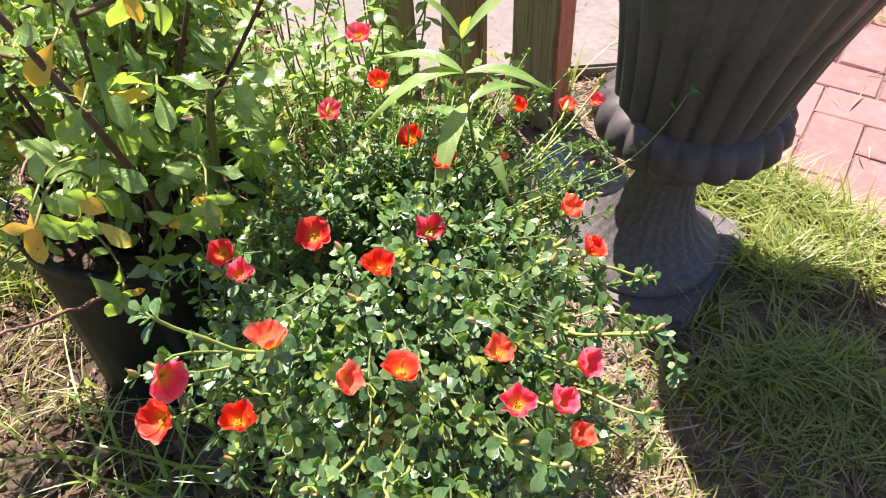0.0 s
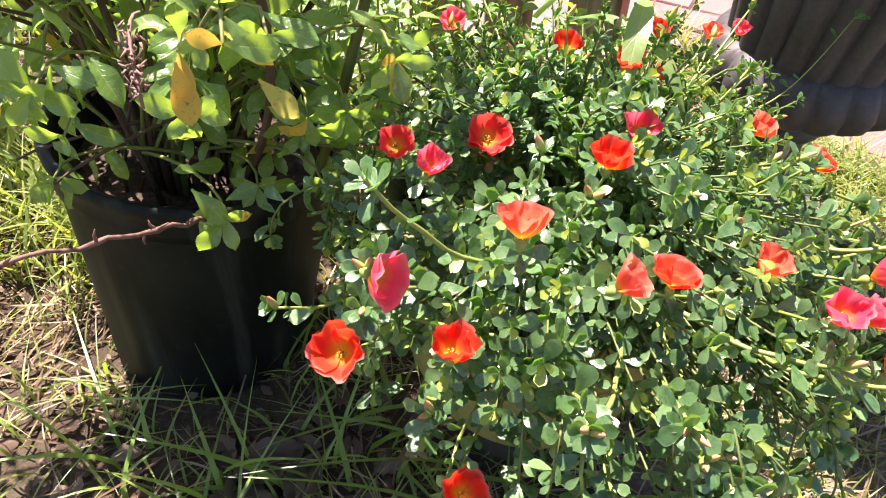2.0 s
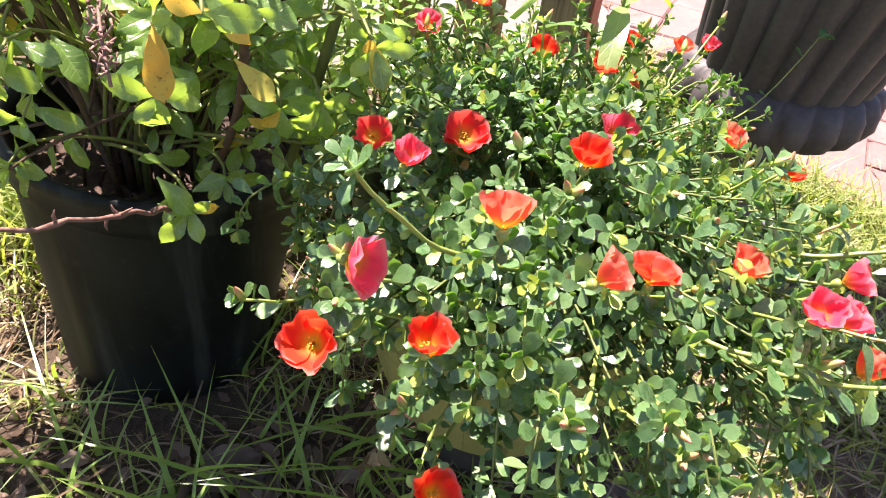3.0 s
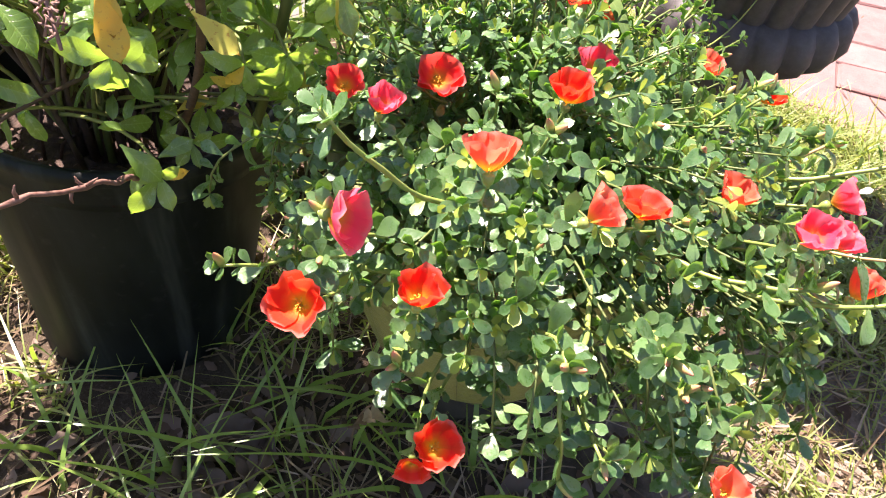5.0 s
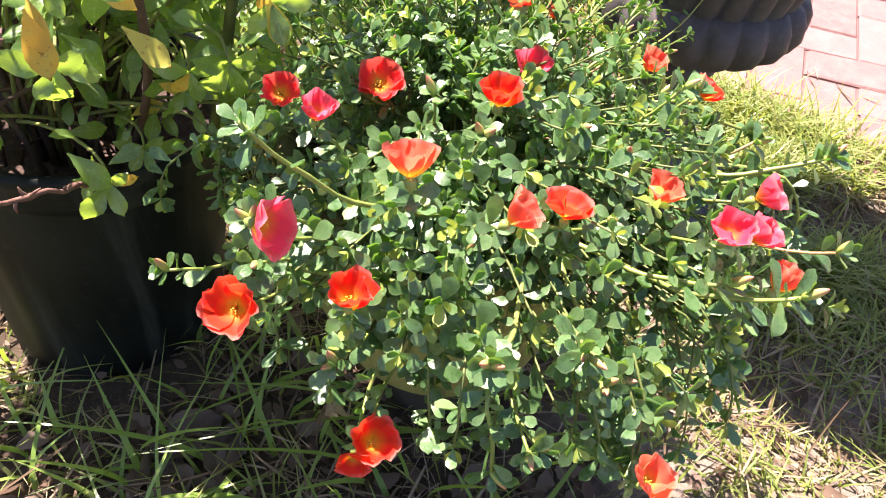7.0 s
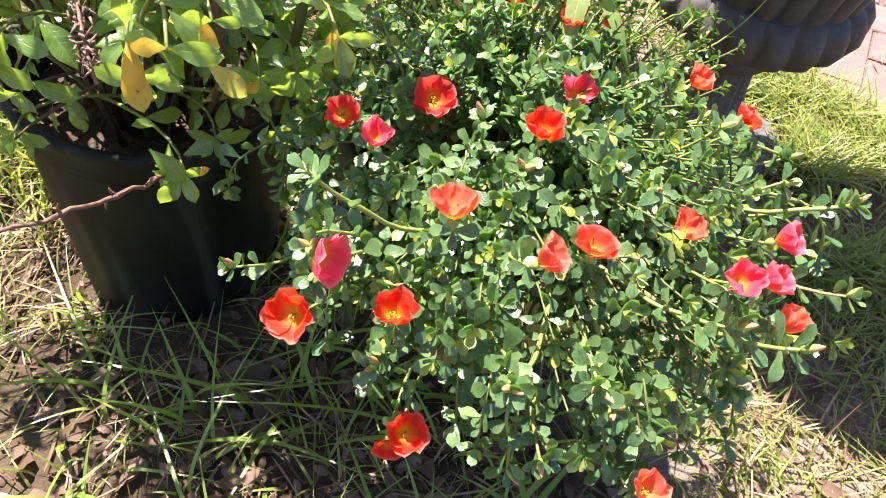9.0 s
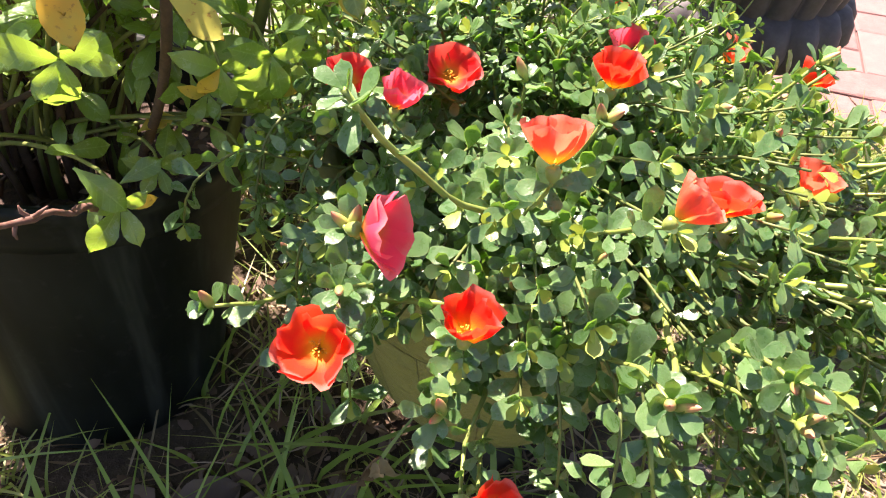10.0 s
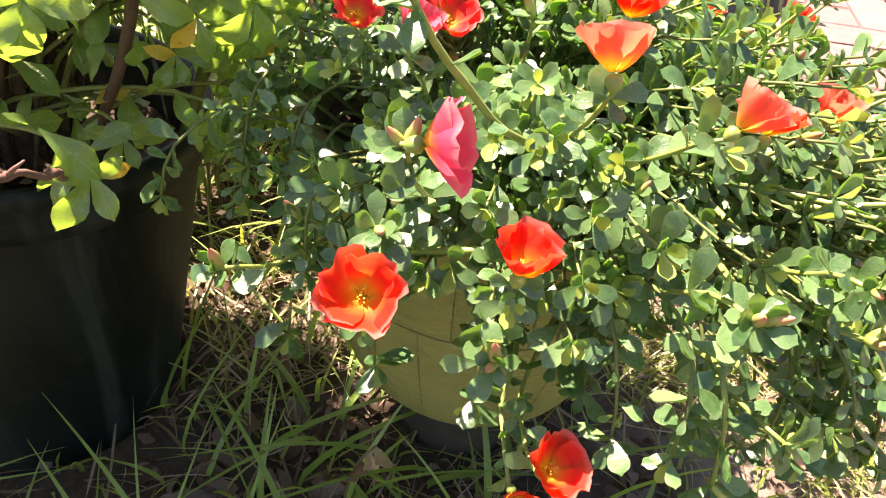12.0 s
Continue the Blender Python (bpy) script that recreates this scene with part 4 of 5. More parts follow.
def build_shrub():
    shrub = thing("potted_shrub", SHRUB_AT, "leggy green shrub with some yellowed leaves growing in the nursery pot", "shrub")
    r = np.random.default_rng(33)
    leaves, yellows = [], []

    def leafy(path, start, gap, low, high, tip=6):
        n = len(path) - 1
        length = sum((path[i + 1] - path[i]).length for i in range(n))
        s, turn = start, r.uniform(0, 6.28)
        while s < 1.0:
            i = min(n - 1, int(s * n))
            at = path[i].lerp(path[i + 1], s * n - i)
            t = (path[i + 1] - path[i]).normalized()
            turn += 2.4
            u = Matrix.Rotation(turn, 3, t) @ t.orthogonal().normalized()
            leaves.append((int(r.integers(0, 5)), facing(at + u * 0.004, u + t * 0.3 + Vector((0, 0, r.uniform(-0.7, 0.35))), Vector((0, 0, 1.1)) + t * 0.4 + Vector(r.normal(0, 0.5, 3)), r.uniform(low, high))))
            s += gap / length * r.uniform(0.6, 1.4)
        t = (path[n] - path[n - 1]).normalized()
        for k in range(tip):
            u = Matrix.Rotation(k * 2.4, 3, t) @ t.orthogonal().normalized()
            leaves.append((int(r.integers(0, 4)), facing(path[n], u * (1 - 0.1 * k) + t * (0.3 + 0.12 * k), t + Vector((0, 0, 0.3)), r.uniform(low, high) * (1 - 0.07 * k))))

    mains = []
    for k in range(29):
        a = k * 2.4 + r.uniform(-0.3, 0.3)
        spread = r.uniform(0.05, 0.34)
        top = SHRUB_AT + Vector((math.cos(a) * spread + 0.02, math.sin(a) * spread * 0.9 + 0.066, r.uniform(0.22, 0.62)))
        root = SHRUB_AT + Vector((math.cos(a) * 0.05, math.sin(a) * 0.05, -0.01))
        path = bez(root, root + Vector((0, 0, 0.12)), top - Vector((math.cos(a) * 0.05, math.sin(a) * 0.05, 0.14)), top, 12)
        mains.append(path)
        v, f = sweep(path, [0.0042 * (1.1 - 0.7 * i / 11) for i in range(12)], 7)
        piece("stem", make_mesh("stem", v, f, M_WOODSTEM if k % 3 else M_GREENWOOD), shrub)
        leafy(path, 0.40, 0.0165, 0.50, 1.30)
    # long boughs that arch out over the open soil, added out of view to shade it
    for top in ((-0.62, 0.82, 0.60), (-0.70, 0.90, 0.62), (-0.60, 0.95, 0.66), (-0.75, 0.80, 0.55), (-0.66, 0.76, 0.50), (-0.55, 0.86, 0.58), (-0.25, 0.85, 0.70), (-0.20, 0.78, 0.62), (-0.27, 0.74, 0.68), (-0.22, 0.92, 0.60), (-0.30, 0.82, 0.76)):
        top = Vector(top)
        way = -1.0 if top.x < SHRUB_AT.x else 1.0
        root = SHRUB_AT + Vector((0.05 * way, 0.02 + max(-0.05, min(0.05, r.normal(0, 0.04))), -0.01))
        path = bez(root, root + Vector((0.02 * way, 0, 0.20)), top + Vector((-0.09 * way, 0.02, 0.02)), top, 14)
        mains.append(path)
        v, f = sweep(path, [0.0042 * (1.1 - 0.7 * i / 13) for i in range(14)], 7)
        piece("stem", make_mesh("stem", v, f, M_WOODSTEM), shrub)
        leafy(path, 0.45, 0.011, 0.6, 1.2)
    # side shoots, lower ones near the soil
    for k in range(150):
        path0 = mains[int(r.integers(0, len(mains)))]
        i = int(r.integers(4, 12))
        root = path0[i]
        a = r.uniform(0, 6.28)
        d = Vector((math.cos(a), math.sin(a), r.uniform(-0.1, 0.9)))
        tip = root + d.normalized() * r.uniform(0.05, 0.14)
        if tip.y < 0.46 or tip.x > -0.16:
            continue
        path = bez(root, root + d * 0.02, tip - d * 0.02 + Vector((0, 0, 0.01)), tip, 7)
        v, f = sweep(path, [0.0022 * (1.1 - 0.6 * j / 6) for j in range(7)], 5)
        piece("twig", make_mesh("twig", v, f, M_GREENWOOD if k % 2 else M_WOODSTEM), shrub)
        leafy(path, 0.3, 0.019, 0.45, 1.15, 5)
    # shoots that lean out towards the path, over the rim
    for tip, size in (((-0.321, 0.545, 0.375), 0.8), ((-0.309, 0.470, 0.560), 0.85), ((-0.262, 0.485, 0.560), 0.85), ((-0.188, 0.505, 0.530), 0.8), ((-0.276, 0.420, 0.590), 0.85), ((-0.26, 0.62, 0.40), 0.8), ((-0.235, 0.66, 0.46), 0.8), ((-0.27, 0.70, 0.43), 0.8), ((-0.30, 0.60, 0.36), 0.7), ((-0.245, 0.585, 0.375), 0.7), ((-0.225, 0.62, 0.40), 0.8), ((-0.22, 0.57, 0.45), 0.8), ((-0.46, 0.60, 0.38), 0.8), ((-0.52, 0.64, 0.42), 0.9), 
                      ((-0.52, 0.56, 0.50), 1.0), ((-0.42, 0.53, 0.50), 1.0), ((-0.48, 0.53, 0.57), 1.0), ((-0.50, 0.60, 0.63), 1.05), ((-0.57, 0.64, 0.57), 1.05), ((-0.47, 0.55, 0.66), 1.0), ((-0.33, 0.55, 0.47), 0.9), ((-0.44, 0.60, 0.42), 0.9), ((-0.25, 0.58, 0.44), 0.8), ((-0.215, 0.66, 0.34), 0.85), ((-0.20, 0.62, 0.36), 0.8), ((-0.19, 0.68, 0.42), 0.85), ((-0.205, 0.60, 0.43), 0.85), ((-0.225, 0.70, 0.30), 0.85), ((-0.18, 0.64, 0.47), 0.9), ((-0.24, 0.56, 0.57), 1.0),
                      ((-0.27, 0.54, 0.66), 1.0), ((-0.22, 0.58, 0.68), 1.0), ((-0.205, 0.53, 0.62), 1.0), ((-0.28, 0.60, 0.72), 1.0), ((-0.19, 0.61, 0.70), 1.0), ((-0.25, 0.50, 0.63), 0.9)):
        tip = Vector(tip)
        root = SHRUB_AT + Vector((max(-0.05, min(0.05, r.normal(0, 0.03))), -0.02 + max(-0.03, min(0.03, r.normal(0, 0.02))), 0.05 * r.random() - 0.01))
        path = bez(root, root + Vector((0, -0.02, 0.10)), tip + Vector((0, 0.09, 0.03)), tip, 10)
        if tip.z < 0.40:
            path = bez(root, root + Vector((0, -0.05, 0.06)), tip + Vector((0, 0.05, 0.01)), tip, 10)
        v, f = sweep(path, [0.0021 * (1.1 - 0.6 * j / 9) for j in range(10)], 6)
        piece("stem", make_mesh("stem", v, f, M_GREENWOOD), shrub)
        leafy(path, 0.40 if tip.x > -0.28 else 0.58, 0.023, 0.60 * size, 1.28 * size, 5)
    # a thick old bough that leans forward and up
    path = bez((-0.34, 0.73, 0.26), (-0.27, 0.60, 0.42), (-0.238, 0.515, 0.565), (-0.315, 0.535, 0.745), 18)
    v, f = sweep(path, [0.0040 - 0.00006 * i for i in range(18)], 9)
    piece("stem", make_mesh("stem", v, f, M_WOODSTEM), shrub)
    leafy(path, 0.72, 0.022, 0.8, 1.2)
    # brown twigs low down
    for k in range(38):
        a = r.uniform(0, 6.28)
        p = SHRUB_AT + Vector((math.cos(a) * 0.09, math.sin(a) * 0.09, 0.0)) * r.uniform(0.3, 1.0)
        q = p + Vector((r.normal(0, 0.05), max(-0.03, r.normal(0.02, 0.04)), r.uniform(0.06, 0.27)))
        path = bez(p, p + Vector((0, 0, 0.05)), q + Vector(r.normal(0, 0.02, 3)), q, 7)
        v, f = sweep(path, [(0.0020 - 0.0002 * i) * (1.7 if k % 5 == 0 else 1.0) for i in range(7)], 5)
        piece("twig", make_mesh("twig", v, f, M_WOODSTEM), shrub)
    # yellowed leaves hang among them
    for at, along in (((-0.309, 0.458, 0.560), (0.1, -0.3, -0.9)), ((-0.285, 0.480, 0.565), (0.9, -0.2, -0.4)), ((-0.27, 0.480, 0.535), (0.6, -0.2, -0.7)), ((-0.190, 0.505, 0.535), (0.2, -0.2, -0.9)),
                      ((-0.40, 0.60, 0.62), (-0.4, -0.3, -0.6)), ((-0.50, 0.65, 0.60), (0.3, -0.4, -0.6)), ((-0.34, 0.66, 0.70), (0.5, -0.4, -0.3)), ((-0.24, 0.70, 0.66), (0.2, -0.3, -0.9)), ((-0.30, 0.62, 0.58), (-0.5, -0.4, -0.5)), ((-0.45, 0.52, 0.52), (0.4, -0.3, -0.8)), ((-0.56, 0.70, 0.66), (0.4, -0.3, -0.6)), ((-0.22, 0.80, 0.62), (0.4, -0.3, -0.6))):
        yellows.append((int(r.integers(0, 4)), facing(at, along, (0.1, -0.6, 0.8), r.uniform(0.75, 1.0))))
    leaves = [g for g in leaves if not (g[1].translation.y < 0.40 or (g[1].translation.x > -0.16 and g[1].translation.y < 0.60))]
    # mostly unseen high leaves, kept or thinned to steer the shade they cast below
    leaves = [g for i, g in enumerate(leaves) if g[1].translation.z < 0.54 or 0.64 < g[1].translation.y < 0.86 or i % 5 > 2]
    leaves = [g for i, g in enumerate(leaves) if not (g[1].translation.x < -0.42 and i % 5 < 2)]
    turned = [g for i, g in enumerate(leaves) if i % (13 if g[1].translation.z > 0.52 else 30) == 5]
    leaves = [g for i, g in enumerate(leaves) if i % (13 if g[1].translation.z > 0.52 else 30) != 5]
    yellows += turned
    data = [make_mesh("leaf", v, f, M_SHRUB, True, uv) for v, f, uv in SHRUB_LEAVES]
    ydata = [make_mesh("leaf", v, f, M_YELLOW, True, uv) for v, f, uv in SHRUB_LEAVES]
    order = sorted(range(len(leaves)), key=lambda i: leaves[i][1].translation.y)
    for i in order[:300]:
        piece("leaf", data[leaves[i][0]], shrub, leaves[i][1])
    for w, m in yellows:
        piece("leaf", ydata[w], shrub, m, "yellowed leaf with brown spots")
    v, f, uv = batch(SHRUB_LEAVES, [leaves[i] for i in order[300:]])
    tagged(piece("foliage", make_mesh("foliage", v, f, M_SHRUB, True, uv), shrub), kind="stuff")
    # one broad leaf that hangs over the rim
    piece("leaf", data[0], shrub, facing((-0.338, 0.535, 0.412), (0.62, -0.30, -0.70), (0.3, -0.7, 0.6), 1.0))
    # a spent flower spike
    spike = bez((-0.36, 0.60, 0.52), (-0.36, 0.56, 0.54), (-0.35, 0.52, 0.53), (-0.345, 0.50, 0.505), 8)
    v, f = sweep(spike, [0.0012] * 8, 5)
    spikes = []
    for k in range(60):
        s = r.uniform(0.45, 1.0)
        p = spike[min(7, int(s * 7))] + Vector(r.normal(0, 0.003, 3))
        vv, ff = sweep([p, p + Vector(r.normal(0, 0.004, 3))], [0.0012, 0.0005], 4)
        f += [tuple(x + len(v) for x in q) for q in ff]
        v += vv
    piece("flower_spike", make_mesh("flower_spike", v, f, M_DRYFLOWER), shrub, None, "dry spent flower spike")
    # a bare reddish twig that reaches out in front of the pot
    path = bez((-0.335, 0.580, 0.345), (-0.322, 0.485, 0.425), (-0.365, 0.430, 0.460), (-0.460, 0.375, 0.485), 28)
    path = [p + Vector((0.0012 * math.sin(i * 2.3), 0.001 * math.cos(i * 1.9), 0.0016 * math.sin(i * 1.3))) for i, p in enumerate(path)]
    v, f = sweep(path, [0.0020 - 0.00003 * i + (0.0007 if i % 5 == 2 else 0) for i in range(28)], 7)
    for k in (7, 8, 12, 12, 13, 17, 22):
        d = Vector((r.normal(0, 0.5), r.normal(-0.3, 0.5), r.normal(0.4, 0.8))).normalized()
        vv, ff = sweep([path[k], path[k] + d * 0.006, path[k] + d * 0.010 + Vector((0.002, 0, 0.001))], [0.0014, 0.0011, 0.0004], 5)
        f += [tuple(x + len(v) for x in q) for q in ff]
        v += vv
    piece("bare_twig", make_mesh("bare_twig", v, f, M_REDTWIG), shrub, None, "bare reddish twig with dry nodes")


build_shrub()


# ---- tall ribbed weed that leans out of the nursery pot ----
def build_cane():
    root = Vector((-0.268, 0.728, 0.240))
    cane = thing("leaning_weed", root, "tall weed with a stout ribbed dark green stem beside the pot", "weed")
    path = bez(root, (-0.228, 0.662, 0.385), (-0.215, 0.600, 0.480), (-0.188, 0.600, 0.575), 22)
    v, f = sweep(path, [0.0044 - 0.00006 * i for i in range(22)], 20)
    v = [p + (p - path[i // 20]) * (0.20 if i % 2 else -0.10) for i, p in enumerate(v)]
    piece("stem", make_mesh("stem", v, f, M_CANE), cane)
    r = np.random.default_rng(8)
    data = [make_mesh("leaf", v, f, M_SHRUB, True, uv) for v, f, uv in SHRUB_LEAVES]
    for i in (12, 15, 15, 18, 18, 20, 21):
        t = (path[min(i + 1, 21)] - path[i - 1]).normalized()
        a = i * 2.4 + r.uniform(0, 6.28)
        d = Vector((math.cos(a), 0.9 + 0.4 * math.sin(a), r.uniform(-0.3, 0.4)))
        tip = path[i] + d.normalized() * r.uniform(0.02, 0.045)
        v, f = sweep([path[i], path[i].lerp(tip, 0.5) + Vector((0, 0, 0.004)), tip], [0.0016, 0.0012, 0.0009], 5)
        piece("stalk", make_mesh("stalk", v, f, M_GREENWOOD), cane)
        for j in range(3):
            b = a + (j - 1) * 0.9
            piece("leaf", data[(i + j) % 5], cane, facing(tip, (math.cos(b), 0.3 + math.sin(b), r.uniform(-0.5, 0.2)), (r.normal(0, 0.4), r.normal(0, 0.4), 1), r.uniform(0.75, 1.15)))


build_cane()

# ---- willow-leaved weed ----
def build_weed():
    at = Vector((0.075, 0.790, 0.0))
    weed = thing("weed", at, "tall weed with long narrow drooping green leaves", "weed")
    top = Vector((0.035, 0.655, 0.570))
    path = bez(at, at + Vector((0.01, -0.02, 0.22)), top - Vector((-0.005, -0.02, 0.18)), top, 14)
    v, f = sweep(path, [0.0032 - 0.00014 * i for i in range(14)], 7)
    piece("stem", make_mesh("stem", v, f, M_GREENWOOD), weed)
    shapes = [blade_shape(0.088, 0.0175, 14, 0.95, 0.8, 0.25, d, 0.06, 0.0, 5) for d in (0.5, 1.1, 1.7)]
    data = [make_mesh("leaf", v, f, M_WEED, True, uv) for v, f, uv in shapes]
    # step on the stem, way out, droop, size
    for step, way, droop, size in ((13, (-0.5, 0.1, 1.0), 0, 0.75), (13, (0.7, 0.2, 0.9), 0, 0.85), (13, (0.1, -0.3, 1.0), 0, 0.5), (12, (-0.9, 0.3, 0.75), 1, 0.95), (12, (0.9, -0.1, 0.30), 1, 1.0),
                                   (12, (-0.95, -0.15, 0.45), 2, 1.1), (11, (-0.35, -0.75, 0.25), 2, 1.15), (11, (0.8, 0.5, 0.35), 1, 0.95), (10, (0.45, -0.8, 0.2), 2, 0.9), (10, (-0.6, 0.7, 0.4), 1, 0.9), (9, (0.1, 0.9, 0.3), 1, 0.9), (8, (-0.9, 0.1, 0.2), 1, 0.8)):
        piece("leaf", data[droop], weed, facing(path[step], way, (0, 0, 1), size))


build_weed()


# ---- leafy herbs along the fence ----
def build_herb(x, y, tall, seed):
    at = Vector((x, y, 0.0))
    herb = thing("wild_herb", at, "leafy wild herb growing wild along the fence", "weed", "herbs along the fence")
    r = np.random.default_rng(seed)
    shapes = [blade_shape(0.042, 0.016, 9, 1.1, 0.75, 0.25, d, 0.14) for d in (0.3, 0.8)]
    data = [make_mesh("leaf", v, f, M_WEED, True, uv) for v, f, uv in shapes]
    for k in range(6):
        a = k * 2.4 + r.uniform(-0.4, 0.4)
        tip = at + Vector((math.cos(a) * r.uniform(0.04, 0.15), math.sin(a) * r.uniform(0.03, 0.09), tall * r.uniform(0.6, 1.05)))
        path = bez(at + Vector((math.cos(a) * 0.015, math.sin(a) * 0.015, -0.005)), at + Vector((0, 0, tall * 0.3)), tip - Vector((0, 0, tall * 0.3)), tip, 10)
        v, f = sweep(path, [0.0024 - 0.00012 * i for i in range(10)], 6)
        piece("stem", make_mesh("stem", v, f, M_GREENWOOD), herb)
        for j in range(20):
            s = 1.5 + 7.4 * (j / 19) ** 0.9
            i = min(8, int(s))
            p = path[i].lerp(path[i + 1], s - i)
            b = j * 2.4 + k
            piece("leaf", data[j % 2], herb, facing(p, (math.cos(b), math.sin(b), r.uniform(-0.4, 0.6)), (r.normal(0, 0.4), r.normal(0, 0.4), 1), r.uniform(0.6, 1.15)))


for spot in ((-0.17, 1.08, 0.50, 1), (-0.36, 1.18, 0.50, 2), (-0.58, 1.24, 0.52, 3), (-0.80, 1.20, 0.45, 4), (-0.06, 1.16, 0.36, 5), (-0.98, 1.30, 0.50, 6), (-0.25, 1.23, 0.55, 8), (-0.10, 1.25, 0.58, 7), (-0.21, 0.99, 0.42, 9), (-0.09, 1.00, 0.38, 10), (-0.33, 1.04, 0.46, 11), (0.00, 1.10, 0.40, 12)):
    build_herb(*spot)

# ---- weathered fence behind ----
def build_fence():
    fence = thing("fence", (0.0, 1.30, 0.0), "low weathered timber fence with red paint flaking off one edge", "fence")

    def board(name, x0, x1, y, depth, top, mat, lean=0.0):
        bm = bmesh.new()
        bmesh.ops.create_cube(bm, size=1.0)
        bmesh.ops.scale(bm, vec=(x1 - x0, depth, top), verts=bm.verts)
        bmesh.ops.bevel(bm, geom=list(bm.edges), offset=0.003, segments=2, affect="EDGES")
        bmesh.ops.transform(bm, matrix=Matrix.Translation(((x0 + x1) / 2, y + depth / 2, 0)) @ Matrix.Rotation(lean, 4, "Y") @ Matrix.Translation((0, 0, top / 2 - 0.01)), verts=bm.verts)
        return part(name, bm, mat, fence, smooth=False)
    post = board("post", -0.043, 0.043, -0.043, 0.086, 0.95, M_WOOD)
    face = board("painted_face", 0.0432, 0.0472, -0.042, 0.084, 0.95, M_REDPAINT)
    for q in (post, face):
        q.matrix_basis = pose(0.222, 1.275, 0, 0, 0, -31)
    for x in (0.035, -0.10):
        board("picket", x, x + 0.088, 1.33 + 0.004 * math.sin(x * 50), 0.018, 0.92 + 0.01 * math.sin(x * 31), M_WOOD, 0.012 * math.sin(x * 23))
    board("rail", -0.14, 0.15, 1.352, 0.035, 0.09, M_WOOD)
    fence.children[-1].matrix_basis = Matrix.Translation((0, 0, 0.70))


build_fence()

# ---- slate, paving, concrete ----
def build_slabs():
    bm = bmesh.new()
    bmesh.ops.create_cube(bm, size=1.0)
    bmesh.ops.scale(bm, vec=(0.16, 0.12, 0.03), verts=bm.verts)
    bmesh.ops.bevel(bm, geom=list(bm.edges), offset=0.006, segments=2, affect="EDGES")
    me = bpy.data.meshes.new("stepping_stone")
    bm.to_mesh(me)
    bm.free()
    me.materials.append(M_SLATE)
    tagged(piece("stepping_stone", me, None, pose(0.205, 1.075, 0.016, 2, -2, 24)), "flat blue-grey slate slab on the soil", "stone")

    bm = bmesh.new()
    bmesh.ops.create_cube(bm, size=1.0)
    bmesh.ops.scale(bm, vec=(0.81, 3.4, 0.06), verts=bm.verts)
    bmesh.ops.bevel(bm, geom=list(bm.edges), offset=0.006, segments=2, affect="EDGES")
    me = bpy.data.meshes.new("concrete_path")
    bm.to_mesh(me)
    bm.free()
    me.materials.append(M_CONCRETE)
    tagged(piece("concrete_path", me, None, pose(0.065, 3.10, 0.0)), "pale sunlit concrete path beyond the fence", "path", "", "structure")


build_slabs()


def build_dry_stalk():
    """A curled dead leaf that still clings to its bent stalk."""
    at = Vector((-0.196, 0.500, 0.0))
    stalk = thing("dry_stalk", at, "bent dry stalk with a curled tan dead leaf", "dead plant")
    path = bez(at, at + Vector((0.0, 0.0, 0.06)), at + Vector((0.01, -0.01, 0.11)), at + Vector((0.022, -0.016, 0.125)), 8)
    v, f = sweep(path, [0.0013] * 8, 5)
    piece("stem", make_mesh("stem", v, f, M_STRAW), stalk)
    for k in range(4):
        v, f, uv = blade_shape(0.045 - 0.005 * k, 0.013, 9, 1.0, 0.7, 0.5, 0.8 + 0.3 * k, 0.4, 0.1, 5)
        piece("leaf", make_mesh("leaf", v, f, M_STRAW, True, uv), stalk, facing(path[7 - k], (0.3 - 0.25 * k, -0.35, -0.9), (0.2 * k - 0.4, -1, 0.2), 1.0))


build_dry_stalk()

# ---- large crumpled dead leaves ----
def build_crumpled_leaf(x, y, turn, size, seed):
    r = np.random.default_rng(seed)
    n, m = 13, 9
    verts, faces = [], []
    for i in range(n):
        s = i / (n - 1)
        w = 0.021 * math.sin(math.pi * s ** 0.85) ** 0.7 * (1 + 0.14 * math.sin(13 * s + seed)) + 0.0012
        for j in range(m):
            u = 2 * j / (m - 1) - 1
            p = Vector((0.070 * (s - 0.5), w * u, 0.0))
            p.z = 0.013 + 0.010 * abs(u) ** 1.6 - 0.006 * (1 - abs(u)) + 0.016 * noise.noise((s * 3.1 + seed, u * 1.7, 0.3)) + 0.006 * noise.noise((s * 9, u * 5 + seed, 1.7))
            verts.append(p * size)
    for i in range(n - 1):
        for j in range(m - 1):
            a = i * m + j
            faces.append((a, a + m, a + m + 1, a + 1))
    me = make_mesh("crumpled_leaf", verts, faces, M_CRUMPLED)
    low = min(p.z for p in verts)
    m4 = Matrix.Translation((x, y, height(x, y) - low - 0.002)) @ Matrix.Rotation(turn, 4, "Z")
    tagged(piece("crumpled_leaf", me, None, m4), "large crumpled grey-brown dead leaf lying on the soil", "dead leaf", "fallen leaves before the pots")


for spot in CRUMPLED:
    build_crumpled_leaf(*spot)

# ---- grass, straw and dead leaves ----
def scatter(count, box, test, r):
    out = []
    while len(out) < count:
        x, y = r.uniform(box[0], box[1]), r.uniform(box[2], box[3])
        if test(x, y, r):
            out.append((x, y))
    return out


def under_pot(x, y):
    return (math.hypot(x - POT.x, y - POT.y) < 0.124 or math.hypot(x - TUB.x, y - TUB.y) < 0.065
            or (abs((x - URN.x) + (y - URN.y)) < 0.195 and abs((x - URN.x) - (y - URN.y)) < 0.195))


